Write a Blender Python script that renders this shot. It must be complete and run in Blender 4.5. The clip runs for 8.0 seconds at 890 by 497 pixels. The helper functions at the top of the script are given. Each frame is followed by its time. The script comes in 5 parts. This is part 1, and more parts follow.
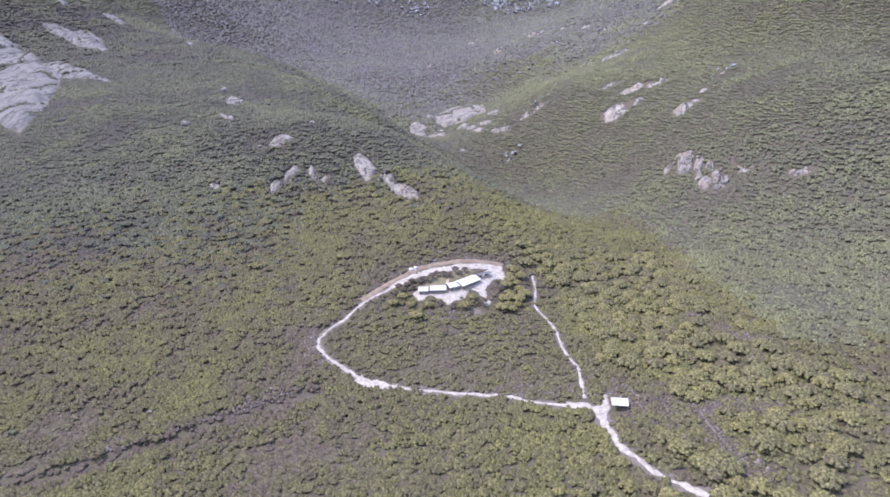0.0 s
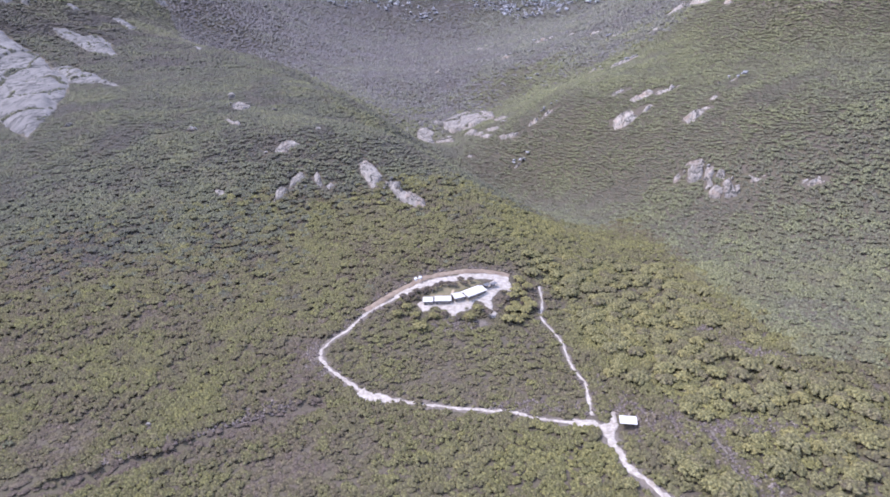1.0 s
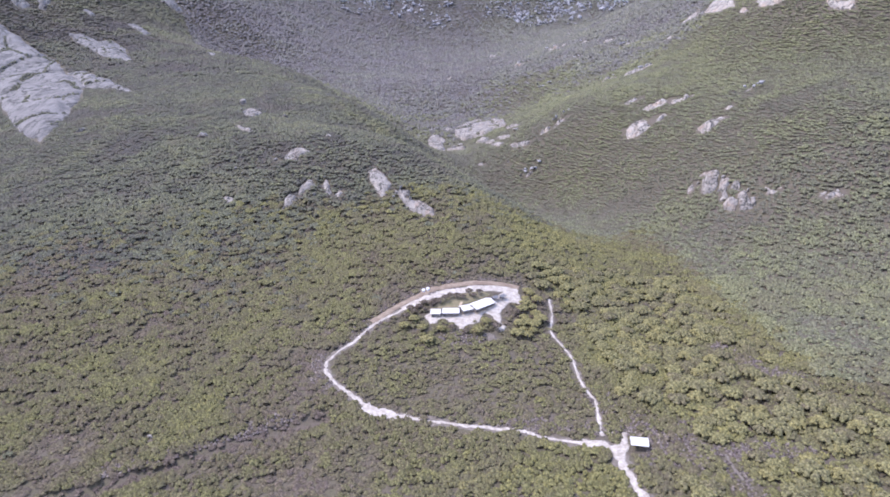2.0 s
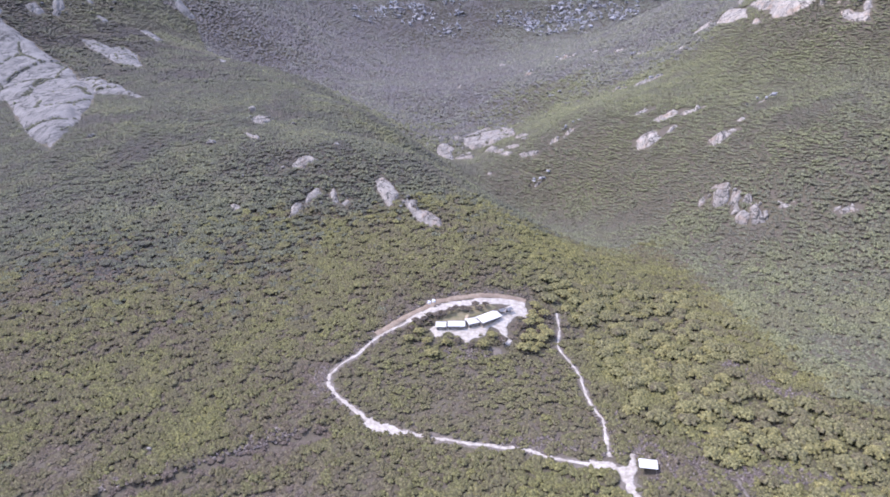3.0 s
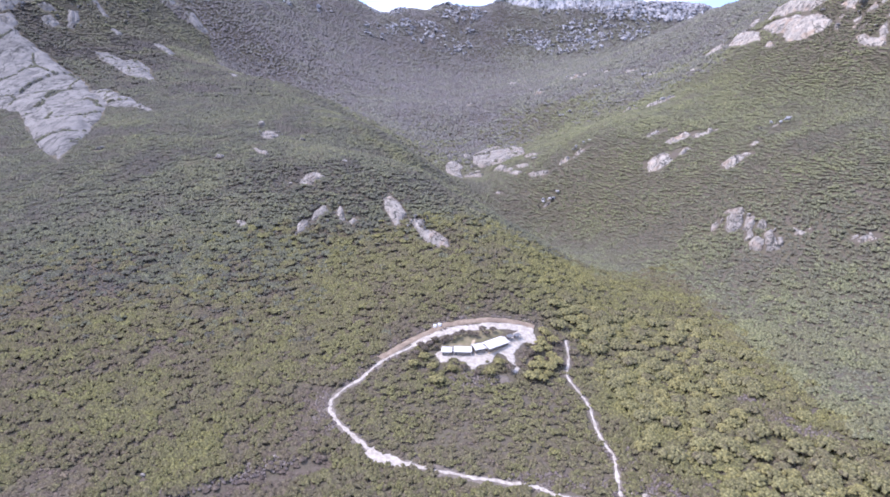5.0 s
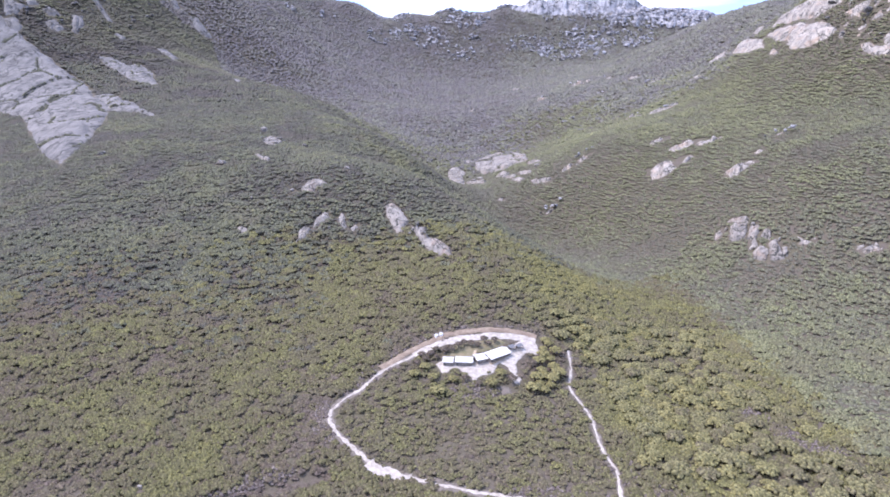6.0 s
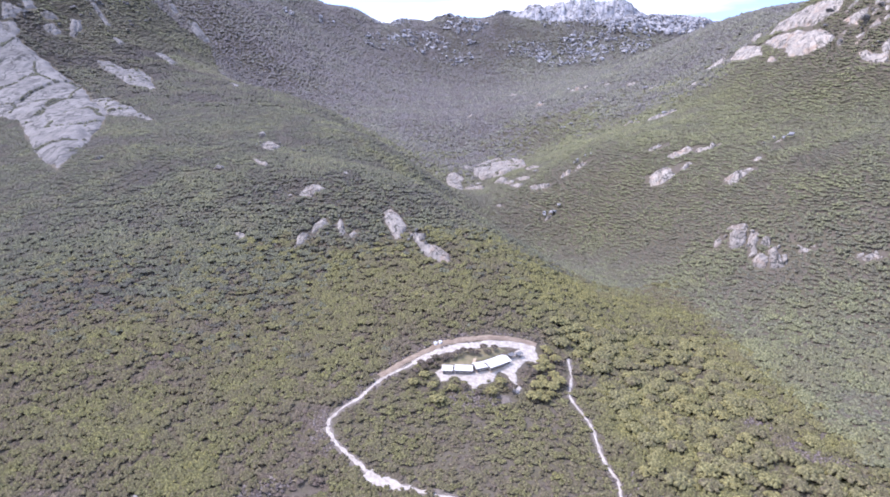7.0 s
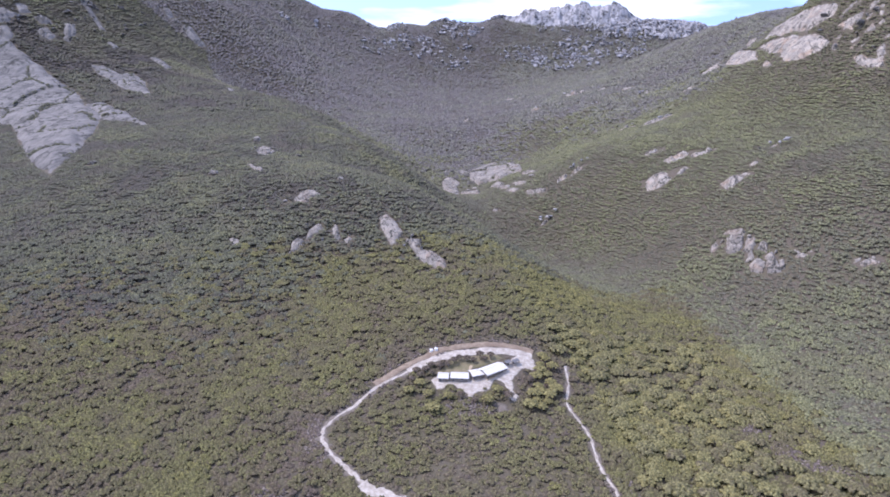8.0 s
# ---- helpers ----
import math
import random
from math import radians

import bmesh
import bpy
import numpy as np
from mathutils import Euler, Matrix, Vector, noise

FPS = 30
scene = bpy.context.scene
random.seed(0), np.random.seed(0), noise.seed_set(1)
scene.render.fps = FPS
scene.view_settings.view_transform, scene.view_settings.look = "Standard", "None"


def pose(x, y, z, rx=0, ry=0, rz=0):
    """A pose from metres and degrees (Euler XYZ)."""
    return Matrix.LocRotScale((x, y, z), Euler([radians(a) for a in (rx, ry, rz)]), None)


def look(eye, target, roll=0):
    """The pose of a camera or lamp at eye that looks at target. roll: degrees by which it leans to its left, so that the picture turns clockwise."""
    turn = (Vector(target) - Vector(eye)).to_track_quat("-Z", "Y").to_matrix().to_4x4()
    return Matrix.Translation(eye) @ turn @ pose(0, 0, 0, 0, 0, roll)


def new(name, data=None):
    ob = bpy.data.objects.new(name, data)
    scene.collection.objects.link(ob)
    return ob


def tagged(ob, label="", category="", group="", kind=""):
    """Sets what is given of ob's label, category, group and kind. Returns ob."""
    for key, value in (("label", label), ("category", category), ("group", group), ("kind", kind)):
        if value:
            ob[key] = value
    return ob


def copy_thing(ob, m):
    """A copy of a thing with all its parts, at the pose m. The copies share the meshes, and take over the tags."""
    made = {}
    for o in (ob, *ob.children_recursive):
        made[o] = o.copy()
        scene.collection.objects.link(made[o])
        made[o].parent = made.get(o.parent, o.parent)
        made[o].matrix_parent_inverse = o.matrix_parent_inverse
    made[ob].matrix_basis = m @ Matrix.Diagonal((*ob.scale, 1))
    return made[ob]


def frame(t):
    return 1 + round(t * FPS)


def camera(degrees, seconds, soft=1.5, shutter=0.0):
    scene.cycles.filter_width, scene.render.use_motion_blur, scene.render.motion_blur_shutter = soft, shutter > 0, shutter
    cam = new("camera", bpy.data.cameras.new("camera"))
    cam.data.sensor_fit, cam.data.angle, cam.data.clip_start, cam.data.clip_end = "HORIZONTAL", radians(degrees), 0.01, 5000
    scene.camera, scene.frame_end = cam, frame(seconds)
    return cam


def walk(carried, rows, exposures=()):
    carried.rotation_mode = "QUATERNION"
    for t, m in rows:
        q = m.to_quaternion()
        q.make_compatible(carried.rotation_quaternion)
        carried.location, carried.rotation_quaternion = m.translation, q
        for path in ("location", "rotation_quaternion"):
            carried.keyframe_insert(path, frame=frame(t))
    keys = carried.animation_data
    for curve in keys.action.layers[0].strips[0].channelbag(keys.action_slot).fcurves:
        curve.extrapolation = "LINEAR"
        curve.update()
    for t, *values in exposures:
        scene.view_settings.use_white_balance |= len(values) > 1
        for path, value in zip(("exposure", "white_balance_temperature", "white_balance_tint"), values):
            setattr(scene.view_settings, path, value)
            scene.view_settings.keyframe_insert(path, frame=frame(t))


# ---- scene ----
# ---------------------------------------------------------------- camera
cam = camera(72.0, 8.0, soft=1.85)
# seconds, place in metres, turn in degrees
PATH = [
    (0.0, 0.00, 0.00, 128.35, 69.058, 2.050, -0.784),
    (0.5, 0.61, 2.82, 128.85, 69.231, 2.046, -0.491),
    (1.0, 1.20, 5.40, 129.10, 69.492, 1.940, 0.023),
    (1.5, 1.66, 8.12, 129.50, 69.769, 1.821, 0.603),
    (3.0, 3.06, 15.14, 130.56, 70.782, 1.312, 2.142),
    (3.5, 2.68, 17.07, 131.06, 71.140, 1.020, 2.410),
    (4.0, 2.08, 18.64, 131.61, 71.480, 0.717, 2.659),
    (4.5, 2.34, 20.43, 131.53, 71.905, 0.611, 2.902),
    (6.0, 2.39, 25.02, 132.98, 72.683, 0.256, 3.364),
    (6.5, 1.54, 25.66, 133.54, 72.902, 0.063, 3.291),
    (7.0, 1.18, 26.92, 133.62, 73.122, 0.010, 3.167),
    (7.5, 1.20, 28.60, 133.76, 73.313, 0.011, 3.008),
    (8.0, 1.30, 29.69, 133.82, 73.500, -0.000, 2.803),
]
walk(cam, [(t, pose(x, y, z, rx, ry, rz)) for t, x, y, z, rx, ry, rz in PATH],
     exposures=[(0.0, 1.84, 5900, 24), (6.0, 1.98, 5900, 24), (7.0, 2.00, 5900, 24), (7.5, 1.89, 5900, 24), (8.0, 1.58, 5900, 24)])

# ---------------------------------------------------------------- sky and sun
SUN_HEIGHT, SUN_FROM = 58.0, -80.0   # degrees above the horizon; degrees clockwise from straight ahead
world = bpy.data.worlds.new("sky")
scene.world = world
world.use_nodes = True
tree = world.node_tree
tree.nodes.clear()
sky = tree.nodes.new("ShaderNodeTexSky")
sky.sky_type, sky.sun_disc = "NISHITA", False
sky.sun_elevation, sky.sun_rotation = radians(SUN_HEIGHT), radians(SUN_FROM)
sky.air_density, sky.dust_density, sky.ozone_density = 1.0, 0.8, 1.0
place = tree.nodes.new("ShaderNodeTexCoord")
spread = tree.nodes.new("ShaderNodeMapping")
spread.inputs["Scale"].default_value = (3.0, 3.0, 16.0)
cloud = tree.nodes.new("ShaderNodeTexNoise")
cloud.inputs["Scale"].default_value, cloud.inputs["Detail"].default_value = 1.6, 6.0
cover = tree.nodes.new("ShaderNodeValToRGB")
cover.color_ramp.elements[0].position, cover.color_ramp.elements[1].position = 0.45, 0.70
veil = tree.nodes.new("ShaderNodeMix")
veil.data_type = "RGBA"
veil.inputs["B"].default_value = (3.9, 4.0, 4.1, 1)
glow = tree.nodes.new("ShaderNodeBackground")
glow.inputs["Strength"].default_value = 0.15
out = tree.nodes.new("ShaderNodeOutputWorld")
link = tree.links.new
lift = tree.nodes.new("ShaderNodeVectorMath")   # a clear maritime sky: blue down to the hills
lift.operation = "ADD"
lift.inputs[1].default_value = (0.0, 0.0, 0.42)
link(place.outputs["Generated"], lift.inputs[0])
link(lift.outputs["Vector"], sky.inputs["Vector"])
link(place.outputs["Generated"], spread.inputs["Vector"])
link(spread.outputs["Vector"], cloud.inputs["Vector"])
link(cloud.outputs["Fac"], cover.inputs["Fac"])
link(cover.outputs["Color"], veil.inputs["Factor"])
link(sky.outputs["Color"], veil.inputs["A"])
link(veil.outputs["Result"], glow.inputs["Color"])
link(glow.outputs["Background"], out.inputs["Surface"])
lamp = bpy.data.lights.new("sun", "SUN")
lamp.energy, lamp.angle, lamp.color = 1.3, radians(8.0), (1.0, 0.95, 0.87)
sun = new("sun", lamp)
towards = Vector((math.sin(radians(SUN_FROM)) * math.cos(radians(SUN_HEIGHT)),
                  math.cos(radians(SUN_FROM)) * math.cos(radians(SUN_HEIGHT)), math.sin(radians(SUN_HEIGHT))))
sun.matrix_world = look(towards * 900, (0, 0, 0))

# ---------------------------------------------------------------- materials
def blank(name, roughness=0.85, specular=0.25):
    m = bpy.data.materials.new(name)
    m.use_nodes = True
    shader = m.node_tree.nodes["Principled BSDF"]
    shader.inputs["Roughness"].default_value = roughness
    shader.inputs["Specular IOR Level"].default_value = specular
    return m, m.node_tree, shader


def ramp_of(nt, stops):
    r = nt.nodes.new("ShaderNodeValToRGB")
    while len(r.color_ramp.elements) < len(stops):
        r.color_ramp.elements.new(0.5)
    for e, (p, c) in zip(r.color_ramp.elements, stops):
        e.position, e.color = p, (*c, 1)
    return r


def noise_of(nt, size, detail=5.0, rough_=0.6, stretch=(1, 1, 1)):
    """Noise in the object's own metres, with lumps of about that size."""
    co, mp, n = nt.nodes.new("ShaderNodeTexCoord"), nt.nodes.new("ShaderNodeMapping"), nt.nodes.new("ShaderNodeTexNoise")
    mp.inputs["Scale"].default_value = stretch
    n.inputs["Scale"].default_value, n.inputs["Detail"].default_value, n.inputs["Roughness"].default_value = 1.0 / size, detail, rough_
    nt.links.new(co.outputs["Object"], mp.inputs["Vector"])
    nt.links.new(mp.outputs["Vector"], n.inputs["Vector"])
    return n


def blend(nt, a, b, factor, mode="MIX"):
    """Mixes two colours; each of the three may be a socket or a value."""
    m = nt.nodes.new("ShaderNodeMix")
    m.data_type, m.blend_type = "RGBA", mode
    for key, v in (("A", a), ("B", b), ("Factor", factor)):
        if isinstance(v, (int, float)):
            m.inputs[key].default_value = v
        elif isinstance(v, tuple):
            m.inputs[key].default_value = (*v, 1)
        else:
            nt.links.new(v, m.inputs[key])
    return m.outputs["Result"]


def relief(nt, shader, height, strength=0.4, distance=0.2):
    b = nt.nodes.new("ShaderNodeBump")
    b.inputs["Strength"].default_value, b.inputs["Distance"].default_value = strength, distance
    nt.links.new(height, b.inputs["Height"])
    nt.links.new(b.outputs["Normal"], shader.inputs["Normal"])


def foliage(name, stops, leaf=0.55):
    """Leaves: the colour of each crown comes from its own tint, broken up by two sizes of mottling, over a leafy relief."""
    m, nt, shader = blank(name, 0.8, 0.03)
    tint = nt.nodes.new("ShaderNodeAttribute")
    tint.attribute_name = "tint"
    r = ramp_of(nt, stops)
    nt.links.new(tint.outputs["Fac"], r.inputs["Fac"])
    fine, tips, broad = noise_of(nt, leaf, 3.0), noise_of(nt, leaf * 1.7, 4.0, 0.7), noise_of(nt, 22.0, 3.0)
    # dark gaps between leaves and light tips, put into the colour by noise
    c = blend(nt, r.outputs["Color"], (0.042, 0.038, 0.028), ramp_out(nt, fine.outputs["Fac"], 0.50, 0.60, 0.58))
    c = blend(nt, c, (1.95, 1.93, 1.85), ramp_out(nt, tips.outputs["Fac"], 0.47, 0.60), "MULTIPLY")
    c = blend(nt, c, (0.112, 0.092, 0.074), ramp_out(nt, broad.outputs["Fac"], 0.48, 0.70, 0.45))
    nt.links.new(c, shader.inputs["Base Color"])
    relief(nt, shader, tips.outputs["Fac"], 0.9, leaf * 1.1)
    return m


def ramp_out(nt, fac, low, high, most=1.0):
    r = nt.nodes.new("ShaderNodeMapRange")
    r.inputs["From Min"].default_value, r.inputs["From Max"].default_value, r.inputs["To Max"].default_value = low, high, most
    nt.links.new(fac, r.inputs["Value"])
    return r.outputs["Result"]


def mottled(name, one, two, size, detail_colour, roughness=0.85, bump=0.3, bump_size=None, stretch=(1, 1, 1), specular=0.25):
    """Two colours in broad patches, a third in fine specks, and a fine relief."""
    m, nt, shader = blank(name, roughness, specular)
    broad, fine = noise_of(nt, size, 4.0, 0.6, stretch), noise_of(nt, bump_size or size / 8, 5.0, 0.7)
    c = blend(nt, one, two, ramp_out(nt, broad.outputs["Fac"], 0.38, 0.62))
    c = blend(nt, c, detail_colour, ramp_out(nt, fine.outputs["Fac"], 0.50, 0.68, 0.7))
    nt.links.new(c, shader.inputs["Base Color"])
    relief(nt, shader, fine.outputs["Fac"], bump, (bump_size or size / 8) * 0.3)
    return m


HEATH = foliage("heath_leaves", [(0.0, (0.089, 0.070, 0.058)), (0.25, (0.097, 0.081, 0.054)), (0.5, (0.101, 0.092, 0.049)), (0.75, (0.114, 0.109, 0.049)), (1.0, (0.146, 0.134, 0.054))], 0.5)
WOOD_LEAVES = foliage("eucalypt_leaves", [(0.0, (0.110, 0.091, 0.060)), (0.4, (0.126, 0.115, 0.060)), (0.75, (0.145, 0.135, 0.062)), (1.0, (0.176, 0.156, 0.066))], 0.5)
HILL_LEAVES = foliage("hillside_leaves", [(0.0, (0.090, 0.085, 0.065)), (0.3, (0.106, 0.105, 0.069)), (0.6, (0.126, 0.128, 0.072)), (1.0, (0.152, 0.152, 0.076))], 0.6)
# a darker version of the hillside ramp, used on the spur's side of the creek
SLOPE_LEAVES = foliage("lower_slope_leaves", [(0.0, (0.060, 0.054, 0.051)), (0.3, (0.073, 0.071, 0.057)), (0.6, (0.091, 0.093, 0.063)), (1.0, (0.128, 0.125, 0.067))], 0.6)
# distance haze is put into these leaf colours, as a paler blue-grey
HAZED_LEAVES = foliage("hazed_mountain_leaves", [(0.0, (0.112, 0.102, 0.102)), (0.3, (0.118, 0.111, 0.104)), (0.6, (0.128, 0.126, 0.104)), (1.0, (0.146, 0.147, 0.104))], 1.6)
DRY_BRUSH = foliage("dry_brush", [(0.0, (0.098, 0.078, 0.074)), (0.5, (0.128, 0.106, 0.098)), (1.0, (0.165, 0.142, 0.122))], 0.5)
EARTH = mottled("heath_floor", (0.096, 0.084, 0.050), (0.104, 0.084, 0.064), 7.0, (0.040, 0.034, 0.026), bump=0.9, bump_size=0.8)
SAND = mottled("white_sand", (0.45, 0.405, 0.350), (0.30, 0.262, 0.215), 2.0, (0.17, 0.140, 0.105), 0.9, 0.3, 0.7)
CLAY = mottled("cut_earth", (0.265, 0.208, 0.150), (0.185, 0.138, 0.100), 3.0, (0.12, 0.085, 0.06), 0.95, 0.4, 0.5)
DRY_GRASS = mottled("dry_grass", (0.215, 0.175, 0.105), (0.135, 0.122, 0.060), 3.0, (0.20, 0.17, 0.13), 0.9, 0.5, 0.5)
BARK = mottled("grey_bark", (0.20, 0.17, 0.14), (0.28, 0.25, 0.22), 0.6, (0.10, 0.085, 0.07), 0.9, 0.5, 0.08)
VERGE = mottled("trodden_verge", (0.155, 0.128, 0.105), (0.105, 0.090, 0.070), 2.4, (0.25, 0.22, 0.195), 0.95, 0.4, 0.6)

def granite(name, pale, grey, stain, warm=None, joint=24.0, dirt=1.0):
    """Bare granite: broad grey and pale sheets, dark runs of lichen, crystals, and long winding joints."""
    m, nt, shader = blank(name, 0.8, 0.3)
    broad, runs, fine = noise_of(nt, joint * 0.6, 5.0, 0.6), noise_of(nt, joint * 0.22, 4.0, 0.6, (1.6, 0.5, 0.3)), noise_of(nt, 1.1, 5.0, 0.75)
    c = blend(nt, pale, grey, ramp_out(nt, broad.outputs["Fac"], 0.40, 0.62))
    if warm:
        c = blend(nt, c, warm, ramp_out(nt, noise_of(nt, joint * 0.5, 3.0).outputs["Fac"], 0.52, 0.68, 0.75))
    c = blend(nt, c, stain, ramp_out(nt, runs.outputs["Fac"], 0.46, 0.70, 0.80 * dirt))
    c = blend(nt, c, (0.060, 0.058, 0.056), ramp_out(nt, fine.outputs["Fac"], 0.50, 0.70, 0.70 * dirt))
    for size, wide, broken in ((joint, 0.013, 0.42), (joint * 0.42, 0.022, 0.48), (joint * 0.2, 0.030, 0.50)):   # joints that wind, thin out and stop
        path, gate = noise_of(nt, size, 3.0, 0.5, (1.0, 0.8, 1.0)), noise_of(nt, size * 1.3, 2.0, 0.5, (0.8, 1.0, 1.2))
        off, near = nt.nodes.new("ShaderNodeMath"), nt.nodes.new("ShaderNodeMath")
        off.operation, off.inputs[1].default_value, near.operation = "SUBTRACT", 0.5, "ABSOLUTE"
        nt.links.new(path.outputs["Fac"], off.inputs[0])
        nt.links.new(off.outputs[0], near.inputs[0])
        gap, shut = ramp_out(nt, near.outputs[0], wide * 0.25, wide), ramp_out(nt, gate.outputs["Fac"], broken, broken + 0.08)
        c = blend(nt, c, blend(nt, (0.040, 0.038, 0.032), c, gap), shut)
    nt.links.new(c, shader.inputs["Base Color"])
    relief(nt, shader, fine.outputs["Fac"], 0.7, 0.5)
    return m


GRANITE = granite("grey_granite", (0.200, 0.185, 0.166), (0.138, 0.127, 0.115), (0.066, 0.062, 0.059), None, 44.0, 1.0)
GRANITE_PALE = granite("pale_granite", (0.305, 0.272, 0.228), (0.196, 0.177, 0.152), (0.085, 0.075, 0.066), (0.26, 0.195, 0.145), 15.0, 0.8)
GRANITE_CLIFF = granite("cream_granite", (0.37, 0.328, 0.270), (0.26, 0.232, 0.196), (0.090, 0.078, 0.067), (0.32, 0.225, 0.150), 22.0, 1.0)
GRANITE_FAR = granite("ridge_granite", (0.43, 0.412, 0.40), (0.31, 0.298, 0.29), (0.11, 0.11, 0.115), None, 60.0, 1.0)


def painted(name, colour, wear, roughness=0.5, size=1.5, metallic=0.0):
    m, nt, shader = blank(name, roughness, 0.4)
    n, streak = noise_of(nt, size, 5.0, 0.65), noise_of(nt, 0.5, 3.0, 0.6, (1, 1, 0.2))
    c = blend(nt, colour, wear, ramp_out(nt, n.outputs["Fac"], 0.45, 0.75, 0.7))
    c = blend(nt, c, wear, ramp_out(nt, streak.outputs["Fac"], 0.55, 0.8, 0.4))
    nt.links.new(c, shader.inputs["Base Color"])
    shader.inputs["Metallic"].default_value = metallic
    return m


ROOF_WHITE = painted("white_roof_sheet", (0.56, 0.54, 0.50), (0.42, 0.395, 0.36), 0.55)
WALL_TIMBER = painted("weathered_timber", (0.20, 0.17, 0.14), (0.12, 0.10, 0.085), 0.85)
TRIM_DARK = painted("dark_trim", (0.10, 0.10, 0.10), (0.06, 0.06, 0.06), 0.6)
ROOF_DARK = painted("dark_roof_sheet", (0.10, 0.10, 0.105), (0.16, 0.15, 0.15), 0.5)
TANK_WHITE = painted("white_tank", (0.80, 0.79, 0.76), (0.62, 0.60, 0.55), 0.4)
DECKING = painted("decking", (0.42, 0.33, 0.22), (0.30, 0.24, 0.17), 0.8)
GLASS, gnt, gsh = blank("window_glass", 0.08, 0.6)
gsh.inputs["Base Color"].default_value = (0.03, 0.035, 0.04, 1)

# ---------------------------------------------------------------- relief
def lattice(ix, iy, seed):
    """A repeatable random number from 0 to 1 for each lattice point."""
    h = (ix.astype(np.int64) * 374761393 + iy.astype(np.int64) * 668265263 + seed * 974711) & 0xFFFFFFFF
    h = ((h ^ (h >> 13)) * 1274126177) & 0xFFFFFFFF
    h = ((h ^ (h >> 16)) * 2246822519) & 0xFFFFFFFF
    return ((h ^ (h >> 15)) & 0xFFFFFF) / float(0xFFFFFF)


def grain(x, y, size, seed=0):
    """Smooth noise from -1 to 1 with lumps of that size in metres."""
    x, y = np.asarray(x, float) / size, np.asarray(y, float) / size
    ix, iy = np.floor(x).astype(np.int64), np.floor(y).astype(np.int64)
    fx, fy = x - ix, y - iy
    fx, fy = fx * fx * (3 - 2 * fx), fy * fy * (3 - 2 * fy)
    low = lattice(ix, iy, seed) * (1 - fx) + lattice(ix + 1, iy, seed) * fx
    high = lattice(ix, iy + 1, seed) * (1 - fx) + lattice(ix + 1, iy + 1, seed) * fx
    return (low * (1 - fy) + high * fy) * 2 - 1


def rough(x, y, size, seed=0, octaves=4):
    total, part_of = 0.0, 1.0
    for k in range(octaves):
        total = total + part_of * grain(x, y, size / 2 ** k, seed + 17 * k)
        part_of *= 0.5
    return total / 1.9


# hills and hollows: centre x, y, the two half-widths, the turn in degrees and the height
FRONT_HILLS = [
    (-958, 1149, 235, 465, -32, 255),
    (-437, 721, 264, 180, -1, 35),
    (-216, 588, 169, 147, -36, 35),
    (12, 342, 61, 65, -31, 39),
    (-329, 973, 287, 149, -16, 49),
    (492, 698, 129, 147, -7, 197),
    (531, 1019, 174, 341, 12, 124),
    (271, 438, 85, 80, 0, 46),
    (144, 710, 106, 356, 0, 67),
]
BACK_HILLS = [
    (736, 1436, 293, 347, -7, 131),
    (80, 417, 108, 113, 0, -90),
    (34, 840, 143, 177, -1, -70),
    (-28, 2233, 456, 217, 6, 187),
    (346, 2232, 113, 71, -4, 10),
    (-895, 1989, 338, 589, 0, 250),
    (703, 2239, 342, 226, -5, 128),
]
SPUR_AND_CREEK = [
    (-27, 457, 94, 55, -37, 59),
    (-98, 705, 90, 49, -45, 34),
    (-270, 860, 111, 61, -41, 5),
    (-424, 1000, 129, 70, -40, 2),
    (33, 586, 86, 49, -46, -43),
    (-60, 759, 87, 50, -41, -30),
    (-163, 962, 108, 60, -41, -3),
    (-570, 1315, 513, 66, -35, -40),
    (-640, 2000, 110, 200, 0, 60),
    (-300, 2180, 40, 90, 0, -22), (-425, 2150, 35, 120, 0, 15), (-262, 2175, 26, 60, 0, 9), (-172, 2190, 22, 60, 0, -8), (-105, 2200, 36, 60, 0, 8), (70, 2217, 22, 60, 0, 12), (125, 2220, 40, 60, 0, 10),
]


GULLY = [(-51.8, 204.5), (-68.4, 198.8), (-87.1, 189.5), (-109.0, 177.3), (-132.5, 165.7), (-149.2, 161.9)]   # a narrow creek bed


def line_gap(x, y, points):
    """The distance in plan of each place from a line."""
    best = np.full(np.shape(x), 1e9)
    for (ax, ay), (bx, by) in zip(points[:-1], points[1:]):
        dx, dy = bx - ax, by - ay
        s = np.clip(((x - ax) * dx + (y - ay) * dy) / (dx * dx + dy * dy + 1e-9), 0, 1)
        best = np.minimum(best, np.hypot(x - ax - s * dx, y - ay - s * dy))
    return best


def ground_z(x, y):
    """The height of the ground."""
    x, y = np.asarray(x, float), np.asarray(y, float)
    z = -14.70 + 2.05 * np.clip(x, -900, 900) / 100 + 3.51 * np.clip(y, -400, 2600) / 100
    for cx, cy, rx, ry, turn, h in FRONT_HILLS + BACK_HILLS + SPUR_AND_CREEK:
        c, s = math.cos(radians(turn)), math.sin(radians(turn))
        u, v = ((x - cx) * c + (y - cy) * s) / rx, ((y - cy) * c - (x - cx) * s) / ry
        z = z + h * np.exp(-(u * u + v * v) / 2)
    wild = np.clip((np.hypot(x, y - 60) - 330) / 700, 0, 1)
    far = np.clip((y - 1300) / 900, 0, 1)
    z = z - 2.2 * np.exp(-(line_gap(x, y, GULLY) / 3.0) ** 2)
    return z + wild * (2.5 * rough(x, y, 130, 3) + 1.0 * rough(x, y, 30, 5)) + far * 7 * rough(x, y, 200, 8, 5) + 0.25 * grain(x, y, 14, 6)

